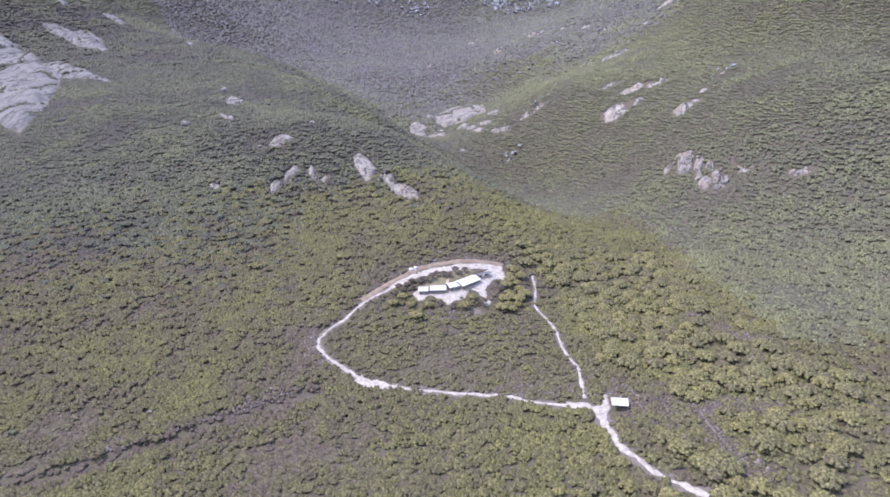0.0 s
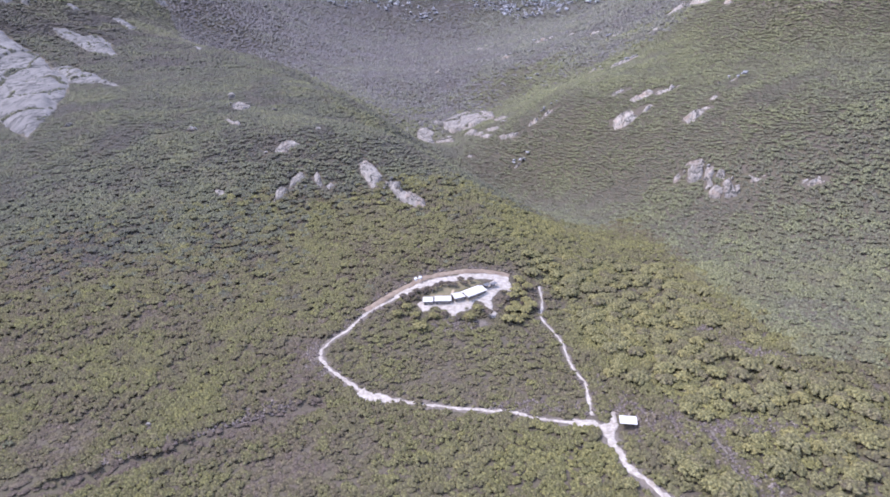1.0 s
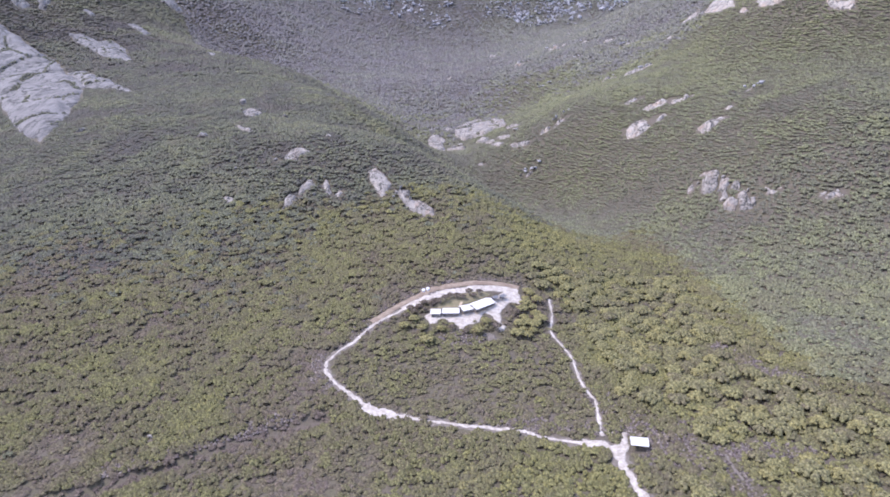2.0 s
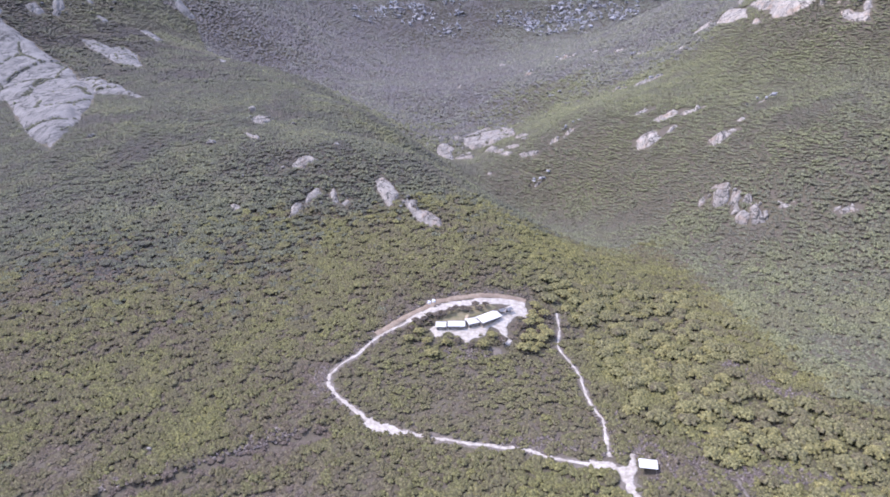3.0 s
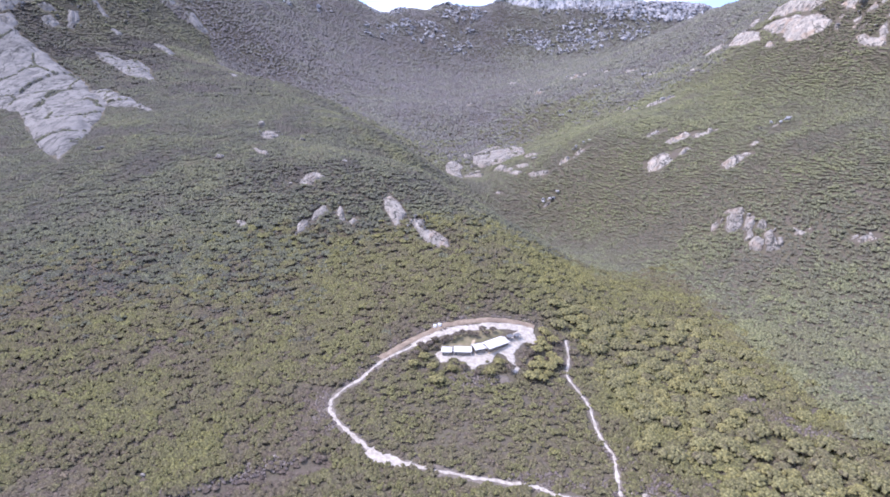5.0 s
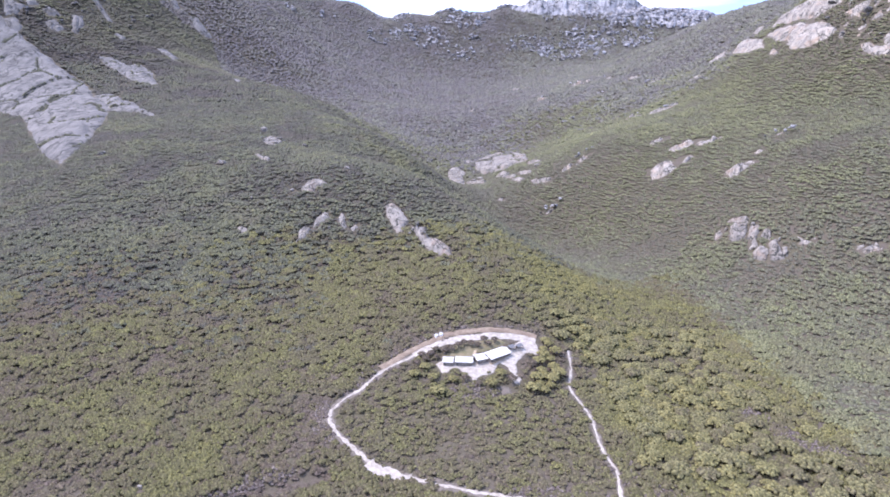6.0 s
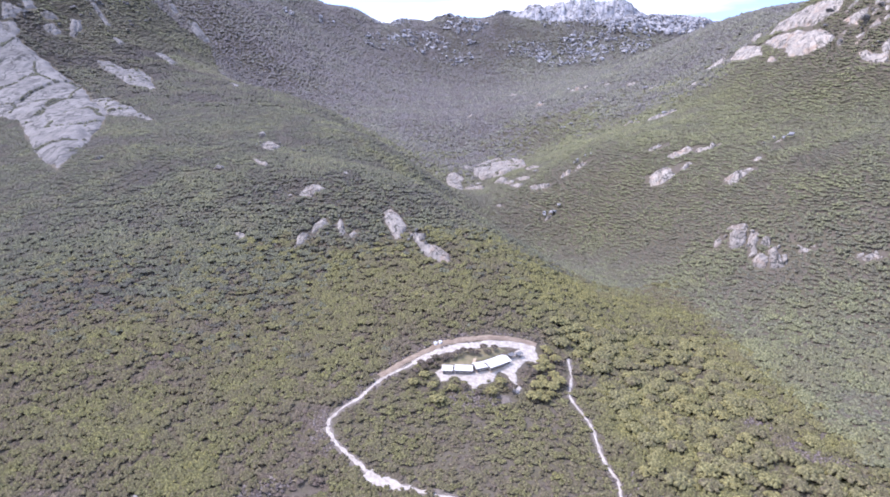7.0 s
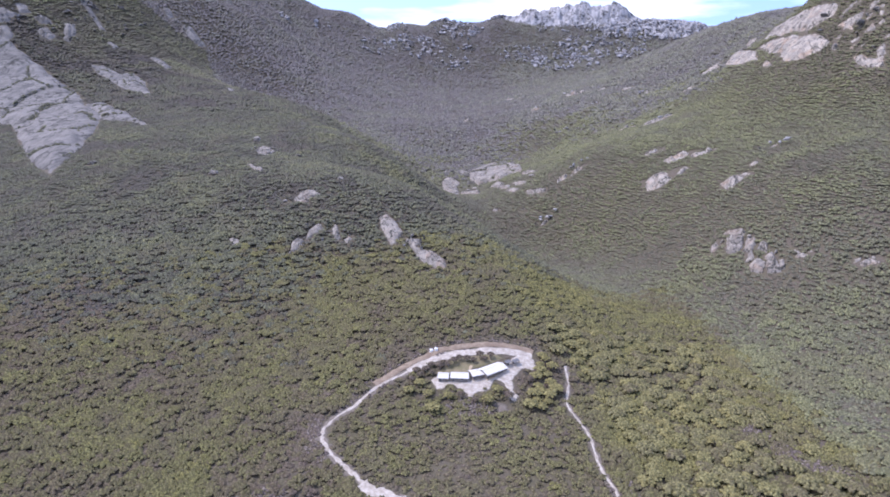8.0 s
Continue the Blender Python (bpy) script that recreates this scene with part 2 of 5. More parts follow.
# ---------------------------------------------------------------- building helpers
def mesh_of(name, verts, faces, material, smooth=False):
    """A mesh from arrays; faces is one array of equal-sized rows or a list of such arrays."""
    verts = np.asarray(verts, np.float32).reshape(-1, 3)
    groups = faces if isinstance(faces, list) else [faces]
    groups = [np.asarray(g, np.int32) for g in groups]
    me = bpy.data.meshes.new(name)
    loops = np.concatenate([g.ravel() for g in groups])
    counts = np.concatenate([np.full(len(g), g.shape[1], np.int32) for g in groups])
    starts = np.concatenate([[0], np.cumsum(counts)[:-1]]).astype(np.int32)
    me.vertices.add(len(verts))
    me.vertices.foreach_set("co", verts.ravel())
    me.loops.add(len(loops))
    me.loops.foreach_set("vertex_index", loops)
    me.polygons.add(len(counts))
    me.polygons.foreach_set("loop_start", starts)
    me.polygons.foreach_set("use_smooth", np.full(len(counts), smooth))
    me.update(calc_edges=True)
    me.materials.append(material)
    return me


def part(name, bm, material, parent, label="", smooth=False):
    """Links a bmesh (or a mesh) as one mesh object under a thing or under a part."""
    if isinstance(bm, bmesh.types.BMesh):
        me = bpy.data.meshes.new(name)
        bmesh.ops.recalc_face_normals(bm, faces=bm.faces)
        bm.to_mesh(me)
        bm.free()
        me.materials.append(material)
        me.polygons.foreach_set("use_smooth", np.full(len(me.polygons), smooth))
    else:
        me = bm
    ob = new(name, me)
    ob.parent = parent
    if label:
        ob["label"] = label
    return ob


def thing(name, m, label, category, group="", kind=""):
    ob = new(name)
    ob.matrix_world = m
    ob.empty_display_size = 0.3
    return tagged(ob, label, category, group, kind)


def gz(x, y):
    return float(ground_z(np.array([x]), np.array([y]))[0])


# ---------------------------------------------------------------- tracks in plan
TRACK_SOUTH = [(70.2, 132.2), (65.0, 137.0), (58.5, 143.8), (55.9, 148.9), (53.0, 153.9), (51.7, 161.8), (50.7, 168.6), (50.4, 175.0)]
TRACK_LOOP = [(50.7, 176.1), (44.5, 178.9), (38.0, 181.0), (28.5, 184.6), (22.0, 189.6), (11.8, 192.5), (1.3, 195.1), (-7.2, 198.1), (-20.5, 202.5), (-29.7, 205.9), (-34.5, 208.8), (-41.1, 216.1), (-47.9, 223.1), (-53.9, 230.1), (-57.2, 236.7), (-57.7, 242.5), (-54.4, 249.4), (-48.7, 255.9), (-44.2, 263.0), (-38.1, 270.8), (-30.4, 276.4), (-19.9, 283.7), (-6.3, 289.2), (8.9, 292.0), (23.0, 291.8), (29.1, 290.5)]
TRACK_STUB = [(54.8, 183.8), (53.6, 179.1), (51.0, 174.9)]
FOOTPATH = [(44.0, 286.2), (43.6, 273.4), (41.2, 257.5), (43.9, 246.6), (46.2, 237.8), (46.7, 227.1), (47.4, 213.1), (49.6, 204.3), (49.2, 198.5), (48.2, 191.2), (47.4, 182.9)]
OLD_TRACK = [(81.7, 168.0), (81.6, 163.1), (82.2, 156.4)]
DRY = [[(81.7, 168.4), (81.7, 163.1), (82.2, 155.8), (83.1, 148.8), (85.1, 143.5), (86.2, 136.7)], [(61.1, 177.6), (67.8, 178.3), (72.1, 175.8), (76, 168.6), (88.5, 169.3), (105.0, 166.6)],
       [(108, 238), (113.6, 215.1), (121.1, 207.8)]]   # strips of dead grey scrub
BANK = [(-42.0, 270.4), (-33.5, 278.6), (-25.2, 285.3), (-20.1, 288.2), (-14.1, 292.0), (-5.1, 294.5), (3.9, 296.2), (13.0, 296.9), (23.0, 296.0), (30.0, 294.0)]


def smooth_line(points, step=1.2):
    """A gliding line through the points."""
    p = np.array(points, float)
    p = np.vstack([2 * p[0] - p[1], p, 2 * p[-1] - p[-2]])
    rows = []
    for a, b, c, d in zip(p[:-3], p[1:-2], p[2:-1], p[3:]):
        for s in np.arange(0, 1, step / max(np.linalg.norm(c - b), step)):
            rows.append(0.5 * (2 * b + (c - a) * s + (2 * a - 5 * b + 4 * c - d) * s * s + (3 * b - a - 3 * c + d) * s ** 3))
    rows.append(p[-2])
    return np.array(rows)


def ribbon(name, points, width, material, lift, seed, ragged=0.55, across=6):
    """A track that lies on the ground, with ragged edges and a slight crown."""
    mid = smooth_line(points)
    along = np.gradient(mid, axis=0)
    along /= np.linalg.norm(along, axis=1, keepdims=True) + 1e-9
    side = np.c_[-along[:, 1], along[:, 0]]
    s = np.arange(len(mid)) * 1.2
    left = width / 2 * (1 + ragged * rough(s, s * 0 + seed, 5.0, seed) + ragged * 0.6 * grain(s, s * 0, 1.7, seed + 5))
    right = width / 2 * (1 + ragged * rough(s, s * 0 + seed, 5.0, seed + 40) + ragged * 0.6 * grain(s, s * 0, 1.7, seed + 9))
    rows = []
    for k in range(across + 1):
        f = k / across * 2 - 1
        off = np.where(f < 0, f * left, f * right)
        q = mid + side * off[:, None]
        z = ground_z(q[:, 0], q[:, 1]) + lift * (1 - 0.7 * abs(f) ** 3) - 0.06 * np.exp(-((abs(f) - 0.45) / 0.16) ** 2)
        rows.append(np.c_[q, z])
    v = np.stack(rows, 1).reshape(-1, 3)
    n = across + 1
    i = (np.arange(len(mid) - 1)[:, None] * n + np.arange(across)[None]).ravel()
    ob = new(name, mesh_of(name, v, np.c_[i, i + 1, i + n + 1, i + n], material, True))
    return ob


# ---------------------------------------------------------------- ground
def spaced(low, high, fine_low, fine_high, fine, growth, coarse):
    """Places from low to high, closely spaced in the middle stretch and wider away from it."""
    mid = list(np.arange(fine_low, fine_high, fine))
    up, step = [fine_high], fine
    while up[-1] < high:
        step = min(step * growth, coarse)
        up.append(up[-1] + step)
    down, step = [fine_low], fine
    while down[-1] > low:
        step = min(step * growth, coarse)
        down.append(down[-1] - step)
    return np.array(down[:0:-1] + mid + up)


gx = spaced(-3800, 3800, -180, 230, 4.6, 1.035, 80.0)
gy = spaced(-1500, 4300, 90, 420, 4.6, 1.022, 60.0)
mx, my = np.meshgrid(gx, gy)
gv = np.c_[mx.ravel(), my.ravel(), ground_z(mx, my).ravel()]
i = (np.arange(len(gy) - 1)[:, None] * len(gx) + np.arange(len(gx) - 1)[None]).ravel()
ground = new("ground", mesh_of("ground", gv, np.c_[i, i + 1, i + len(gx) + 1, i + len(gx)], EARTH, True))
tagged(ground, "dark heathland floor of brown soil and low scrub", "ground", kind="structure")

for line, wide, seed in ((TRACK_LOOP, 4.2, 5), (TRACK_SOUTH, 4.6, 15), (FOOTPATH, 2.3, 18)):
    tagged(ribbon("verge", line, wide, VERGE, 0.10, seed), "bare brown verge trodden beside a sandy track", "verge", kind="structure")
tagged(ribbon("road", TRACK_LOOP, 1.55, SAND, 0.22, 3, 1.0), "white sandy vehicle track looping through green scrub", "road", kind="structure")
tagged(ribbon("road", TRACK_SOUTH, 2.0, SAND, 0.26, 11, 1.0), "white sandy vehicle track with ragged scrub edges", "road", kind="structure")
tagged(ribbon("road", [(-27.5, 278.6), (-24.8, 280.5), (-19.9, 283.7), (-14.2, 287.0), (-6.3, 289.2), (1.2, 291.0), (8.9, 292.0), (16.6, 292.3), (23.0, 291.8), (29.1, 290.8)], 4.6, SAND, 0.24, 29, 0.35), "broad white sandy track curving above the huts", "road", kind="structure")
tagged(ribbon("road", [(-37.0, 210.6), (-29.7, 205.2), (-21.0, 202.0)], 5.0, SAND, 0.27, 27, 0.9), "wide white sandy passing place on a track", "road", kind="structure")
tagged(ribbon("road", TRACK_STUB, 1.7, SAND, 0.30, 13), "short white sandy stub of track beside a shed", "road", kind="structure")
tagged(ribbon("footpath", FOOTPATH, 1.0, SAND, 0.20, 17, 1.0), "narrow white sandy footpath through green scrub", "path", kind="structure")
tagged(ribbon("footpath", OLD_TRACK, 0.9, VERGE, 0.16, 19), "faint pale overgrown sandy path in scrub", "path", kind="structure")
tagged(ribbon("embankment", BANK, 3.8, CLAY, 0.55, 23, 0.35), "cut bank of bare tan earth above a sandy track", "bank", kind="structure")

# ---------------------------------------------------------------- rock
BARE = [(-29.5, 205.6, 8.5, 2.2, -24)]   # ellipses kept free of plants: x, y, rx, ry, turn
BARE_RINGS = []   # outlines kept free of plants
JOINTS = []       # the outline and make of each large slab, for the shrubs in its joints


def in_ring(x, y, ring):
    odd = np.zeros(np.shape(x), bool)
    p = list(ring) + [ring[0]]
    for (ax, ay), (bx, by) in zip(p[:-1], p[1:]):
        if ay != by:
            odd ^= ((ay > y) != (by > y)) & (x < (bx - ax) * (y - ay) / (by - ay) + ax)
    return odd


def cells_of(x, y, size, seed):
    """Broken blocks of about that size: a random number for each block, and how near its edge a place is."""
    u, v = x / size, y / size
    iu, iv = np.floor(u).astype(np.int64), np.floor(v).astype(np.int64)
    one, two, who = np.full(u.shape, 9.0), np.full(u.shape, 9.0), np.zeros(u.shape)
    for a in (-1, 0, 1):
        for b in (-1, 0, 1):
            px, py = iu + a + lattice(iu + a, iv + b, seed), iv + b + lattice(iu + a, iv + b, seed + 7)
            d = np.hypot(u - px, v - py)
            near = d < one
            two = np.where(near, one, np.minimum(two, d))
            who = np.where(near, lattice(iu + a, iv + b, seed + 13), who)
            one = np.where(near, d, one)
    return who, two - one


def swelling(x, y, ring, thick, seed, block=0.0, edge=2.0, swell=None, steps=0.35, crack=0.5, stretch=1.0, lump=0.16):
    """How far inside an outline each place is, how high the mass stands there, and how near a joint it is."""
    d = line_gap(x, y, list(ring) + [ring[0]]) * np.where(in_ring(x, y, ring), 1, -1)
    d = d + edge * 1.25 * rough(x, y, edge * 3.2, seed, 5)
    rise, gap = thick * (1 - np.exp(-np.clip(d, 0, None) / (swell or thick))), np.ones(np.shape(x))
    if block:
        who, gap = cells_of(x + 0.22 * block * rough(x, y, block, seed + 3), y * stretch + 0.22 * block * rough(x, y, block, seed + 4), block, seed + 5)
        soft = np.clip(d / (2 * edge + 1e-6), 0, 1)
        rise = rise + soft * thick * (steps * (who - 0.5) - crack * np.exp(-gap / 0.07) + lump * rough(x, y, block * 0.8, seed + 6))
    return d, rise, gap


def sheet(name, ring, thick, cell, material, seed, block=0.0, edge=2.0, swell=None, **more):
    """A mass that lies on the ground inside an outline: swelling from its ragged edge, and broken into blocks."""
    p = np.array(ring, float)
    low, high = p.min(0) - 2 * cell - edge, p.max(0) + 2 * cell + edge
    x, y = np.meshgrid(np.arange(low[0], high[0], cell), np.arange(low[1], high[1], cell))
    d, rise, _ = swelling(x, y, ring, thick, seed, block, edge, swell, **more)
    z = ground_z(x, y) + np.where(d > 0, rise, -0.8)
    keep = (d[:-1, :-1] > -cell) & ((d[:-1, :-1] > 0) | (d[1:, :-1] > 0) | (d[:-1, 1:] > 0) | (d[1:, 1:] > 0))
    w = x.shape[1]
    i = (np.arange(x.shape[0] - 1)[:, None] * w + np.arange(w - 1)[None])[keep]
    faces = np.c_[i, i + 1, i + w + 1, i + w]
    used, back = np.unique(faces, return_inverse=True)
    v = np.c_[x.ravel(), y.ravel(), z.ravel()][used]
    return mesh_of(name, v, back.reshape(-1, 4), material, True)


def slab(ring, thick, cell, material, seed, block, label, edge=2.5, swell=None, **more):
    ob = new("rock_slab", sheet("rock_slab", ring, thick, cell, material, seed, block, edge, swell, **more))
    BARE_RINGS.append(ring)
    if block > 13 and thick < 50:
        JOINTS.append((ring, dict(thick=thick, seed=seed, block=block, edge=edge, swell=swell, **more)))
    return tagged(ob, label, "rock")


BIG_SLAB = [(-749, 933), (-727, 973), (-691, 954), (-658, 939), (-611, 914), (-544, 869), (-504, 821), (-453, 771), (-416, 696), (-389, 624), (-370, 544),
            (-403, 574), (-476, 654), (-534, 726), (-575, 744), (-624, 753)]
slab(BIG_SLAB, 7.0, 2.4, GRANITE, 3, 48.0, "huge bare grey granite slab, cracked, on a scrubby hillside", edge=5.0, swell=9.0, steps=0.55, crack=0.30, stretch=0.6, lump=0.35)
slab([(-504, 821), (-482, 828), (-422, 773), (-356, 697), (-399, 726), (-434, 739)], 4.5, 2.2, GRANITE, 5, 40.0, "long tapering grey granite lobe in scrub", swell=5.0, crack=0.2)
slab([(-577, 963), (-564, 974), (-530, 957), (-521, 976), (-486, 944), (-438, 868), (-463, 887), (-486, 892), (-531, 927), (-559, 944)], 3.5, 2.0, GRANITE, 7, 16.0, "narrow grey granite slab running down a hillside", swell=6.0, crack=0.4)
slab([(-606, 1351), (-593, 1361), (-558, 1322), (-568, 1312), (-588, 1320)], 6.0, 3.0, GRANITE, 9, 20.0, "small grey granite slab high on a hillside", crack=0.3)
slab([(-64, 433), (-58, 435), (-51, 427), (-45, 415), (-46, 410), (-49, 404), (-52, 405), (-56, 411), (-61, 423)], 3.0, 0.8, GRANITE_PALE, 11, 12.0, "smooth pale grey granite face on a spur", edge=1.2, swell=2.5, steps=0.2, crack=0.25)
slab([(-44, 410), (-38, 407), (-33, 407), (-34, 398), (-24, 392), (-16, 381), (-14, 369), (-24, 376), (-33, 386), (-38, 398)], 2.8, 0.7, GRANITE_PALE, 13, 4.5, "broken grey granite rib on a spur", edge=1.5, swell=2.0, steps=0.5, crack=0.6)
slab([(-8, 868), (9, 894), (30, 885), (50, 873), (59, 817), (57, 757), (43, 778), (31, 765), (18, 781), (6, 782), (-4, 819)], 4.5, 1.4, GRANITE_PALE, 15, 26.0, "broad pale granite pavement in a valley", edge=3.0, swell=3.0, steps=0.6, crack=0.9, stretch=0.45)
for n, ring in enumerate(([(-41, 807), (-40, 830), (-29, 842), (-17, 811), (-21, 796), (-18, 770), (-23, 735), (-29, 745)], [(-20, 876), (-10, 884), (-7, 865), (-17, 860)], [(56, 751), (68, 724), (69, 714), (56, 735)],
                          [(19, 747), (29, 764), (36, 734), (29, 722)], [(35, 695), (43, 694), (49, 679), (42, 677)], [(55, 665), (74, 649), (74, 640), (57, 655)], [(-17, 766), (8, 746), (7, 728), (-14, 752)],
                          [(12, 905), (31, 909), (33, 894), (17, 893)], [(-43, 867), (-34, 884), (-35, 864)], [(44, 716), (57, 697), (57, 687), (47, 697)], [(30, 732), (42, 706), (37, 698), (31, 712)])):
    slab(ring, 3.2, 1.0, GRANITE_PALE, 111 + n, 9.0, "pale granite block beside a broad rock pavement", edge=1.5, swell=2.0, steps=0.5, crack=0.6).name = "rock_outcrop"
slab([(362, 861), (386, 891), (377, 834), (374, 795), (374, 765), (370, 720), (363, 710), (355, 720), (347, 729), (350, 771), (349, 786)], 5.0, 1.4, GRANITE_CLIFF, 19, 11.0, "long tilted pale granite ramp running up to a ridge", edge=2.5, swell=4.0, steps=0.9, crack=0.9, stretch=0.30)
slab([(344, 829), (347, 798), (344, 741), (346, 699), (344, 675), (340, 672), (332, 679), (324, 692), (320, 709), (325, 731), (331, 774)], 5.5, 1.4, GRANITE_CLIFF, 17, 15.0, "steep cream granite face stained orange under a ridge", edge=2.5, swell=5.0, steps=0.6, crack=0.5, stretch=0.30)
slab([(327, 883), (352, 933), (359, 914), (337, 821), (322, 778), (321, 821)], 4.5, 1.4, GRANITE_CLIFF, 21, 9.0, "pale granite ledge below a ridge", edge=2.0, crack=0.7, stretch=0.4)
for n, (ring, high) in enumerate((
        ([(316, 939), (333, 938), (344, 941), (327, 900), (314, 912)], 3.5), ([(356, 687), (364, 680), (370, 673), (367, 668), (360, 670), (357, 664)], 4.0), ([(362, 650), (368, 651), (365, 641), (359, 648)], 3.6),
        ([(343, 631), (348, 624), (350, 612), (356, 607), (351, 595), (343, 608), (341, 618)], 4.0), ([(355, 618), (362, 620), (358, 607), (353, 610)], 3.6), ([(314, 746), (319, 746), (315, 724), (313, 731)], 3.0),
        ([(376, 947), (393, 958), (371, 900), (362, 900)], 3.5), ([(348, 673), (352, 673), (351, 667), (348, 668)], 3.2), ([(350, 653), (356, 648), (355, 644), (350, 648)], 3.0), ([(340, 662), (344, 668), (345, 662), (341, 655)], 3.0),
        ([(376, 667), (380, 659), (377, 655)], 3.0), ([(375, 659), (377, 652), (373, 649)], 3.0))):
    slab(ring, high, 0.9, GRANITE_CLIFF, 131 + n, 6.0, "cream granite ledge in scrub on a steep slope", edge=1.0, swell=2.2, steps=0.6, crack=0.6, stretch=0.5).name = "rock_outcrop"

# the summit
PEAK = [(95, 2195), (150, 2240), (320, 2270), (500, 2250), (560, 2205), (500, 2165), (330, 2150), (180, 2165)]
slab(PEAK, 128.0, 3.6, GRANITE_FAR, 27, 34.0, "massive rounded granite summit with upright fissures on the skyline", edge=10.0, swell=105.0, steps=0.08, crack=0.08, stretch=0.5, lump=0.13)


def boulder_mesh(name, seed, material, detail=3):
    """A weathered block: a ball cut by flat faces and roughened."""
    rng = np.random.default_rng(seed)
    bm = bmesh.new()
    bmesh.ops.create_icosphere(bm, subdivisions=detail, radius=1.0)
    v = np.array([q.co[:] for q in bm.verts])
    v *= (1 + 0.16 * rough(v[:, 0] * 5 + v[:, 2] * 3, v[:, 1] * 5 - v[:, 2] * 2, 3.0, seed))[:, None]
    for _ in range(13):
        n = rng.normal(0, 1, 3)
        n /= np.linalg.norm(n)
        v -= np.clip(v @ n - rng.uniform(0.42, 0.78), 0, None)[:, None] * n * 0.95
    for q, co in zip(bm.verts, v):
        q.co = co
    me = bpy.data.meshes.new(name)
    bm.to_mesh(me)
    bm.free()
    me.materials.append(material)
    return me


BOULDERS = {m.name: [boulder_mesh("boulder", 31 + k, m) for k in range(5)] for m in (GRANITE, GRANITE_PALE, GRANITE_FAR)}


def boulder_at(x, y, wide, tall, material, rng, parent=None):
    """A boulder that sits sunk in the ground."""
    ob = new("boulder", BOULDERS[material.name][rng.integers(5)])
    ry, rz = max(wide * rng.uniform(0.6, 0.85), tall * 0.5), tall * 0.72
    m = Matrix.LocRotScale((x, y, gz(x, y) + rz * 0.42), Euler((rng.uniform(-0.15, 0.15), rng.uniform(-0.15, 0.15), rng.uniform(-0.5, 0.5))), (wide * 1.05, ry, rz))
    ob.matrix_world = m
    room = 0.9 + max(0.0, (y - 450) / 300)   # open ground in front of it
    BARE.append((x, y - room, wide * 0.8 + 0.4 * room, ry * 0.8 + 1.3 * room, 0))
    return ob


def boulders(rows, material, label, group, seed):
    """Each row is one outcrop: a single boulder, or a wide one made of several blocks."""
    rng = np.random.default_rng(seed)
    for x, y, wide, tall in rows:
        if wide < 4.5:
            tagged(boulder_at(x, y, wide, tall, material, rng), label, "boulder", group)
            continue
        heap = thing("rock_outcrop", Matrix.Identity(4), label, "rock", group)
        n = 4 if wide < 8 else 7
        for k in range(n):
            f = (k + 0.5) / n * 2 - 1
            boulder_at(x + f * wide * 0.72 + rng.uniform(-0.1, 0.1) * wide, y + rng.uniform(-0.35, 0.35) * wide * 0.6, wide / n * rng.uniform(1.0, 2.4),
                       tall * rng.uniform(0.45, 1.35) * (1 - 0.25 * f * f), material, rng).parent = heap


boulders([(-217, 640, 3.6, 6.0), (-217, 527, 4.6, 4.1),
          (-164, 595, 3.9, 4.4), (-102, 490, 2.7, 2.7), (-138, 467, 1.8, 1.8), (-114.4, 196.7, 1.2, 1.3)], GRANITE_PALE, "pale grey granite boulder half buried in hillside scrub", "boulders on the near hillside", 41)
for n, (ring, high, block) in enumerate((
        ([(-207, 602), (-205, 616), (-197, 618), (-187, 604), (-189, 587), (-196, 588)], 2.6, 6.0), ([(-198, 550), (-190, 548), (-178, 536), (-175, 530), (-181, 530), (-187, 539)], 2.4, 5.0),
        ([(-132, 468), (-129, 474), (-123, 476), (-116, 474), (-112, 469), (-119, 466), (-120, 460), (-129, 463)], 2.4, 4.0), ([(-95, 431), (-92, 432), (-89, 425), (-87, 418), (-91, 417), (-94, 424), (-96, 427)], 3.0, 4.5),
        ([(-121, 420), (-118, 423), (-113, 421), (-113, 414), (-118, 408), (-121, 407), (-120, 413)], 2.4, 3.6), ([(-113, 429), (-110, 434), (-104, 435), (-101, 430), (-107, 425), (-111, 422)], 1.9, 3.4),
        ([(-85, 417), (-81, 420), (-79, 417), (-82, 411)], 2.2, 2.6), ([(-166, 426), (-161, 426), (-157, 423), (-157, 417), (-162, 419)], 2.0, 3.0))):
    slab(ring, high, 0.6, GRANITE_PALE, 71 + n, block, "broken pale granite outcrop in scrub on a hillside", edge=1.1, swell=1.2, steps=0.7, crack=0.7, lump=0.3).name = "rock_outcrop"
for n, (ring, high) in enumerate((
        ([(-744, 1009), (-735, 1015), (-715, 1017), (-715, 1002), (-718, 990), (-721, 973)], 5.0), ([(-697, 1029), (-693, 1041), (-676, 1035), (-676, 1025), (-686, 1023)], 4.0),
        ([(-679, 1002), (-675, 1014), (-664, 1008), (-656, 993), (-665, 990)], 5.0), ([(-660, 1045), (-655, 1053), (-639, 1030), (-631, 1007), (-641, 1006)], 5.0),
        ([(-651, 1359), (-646, 1375), (-626, 1355), (-625, 1324)], 5.0), ([(-720, 969), (-711, 983), (-694, 972), (-690, 957), (-700, 948)], 4.5),
        ([(-382, 983), (-368, 976), (-345, 930), (-355, 927)], 2.6))):
    slab(ring, high, 1.6, GRANITE, 91 + n, 11.0, "grey granite outcrop among scrub high on a hillside", edge=2.0, swell=4.0, steps=0.6, crack=0.7, lump=0.3).name = "rock_outcrop"
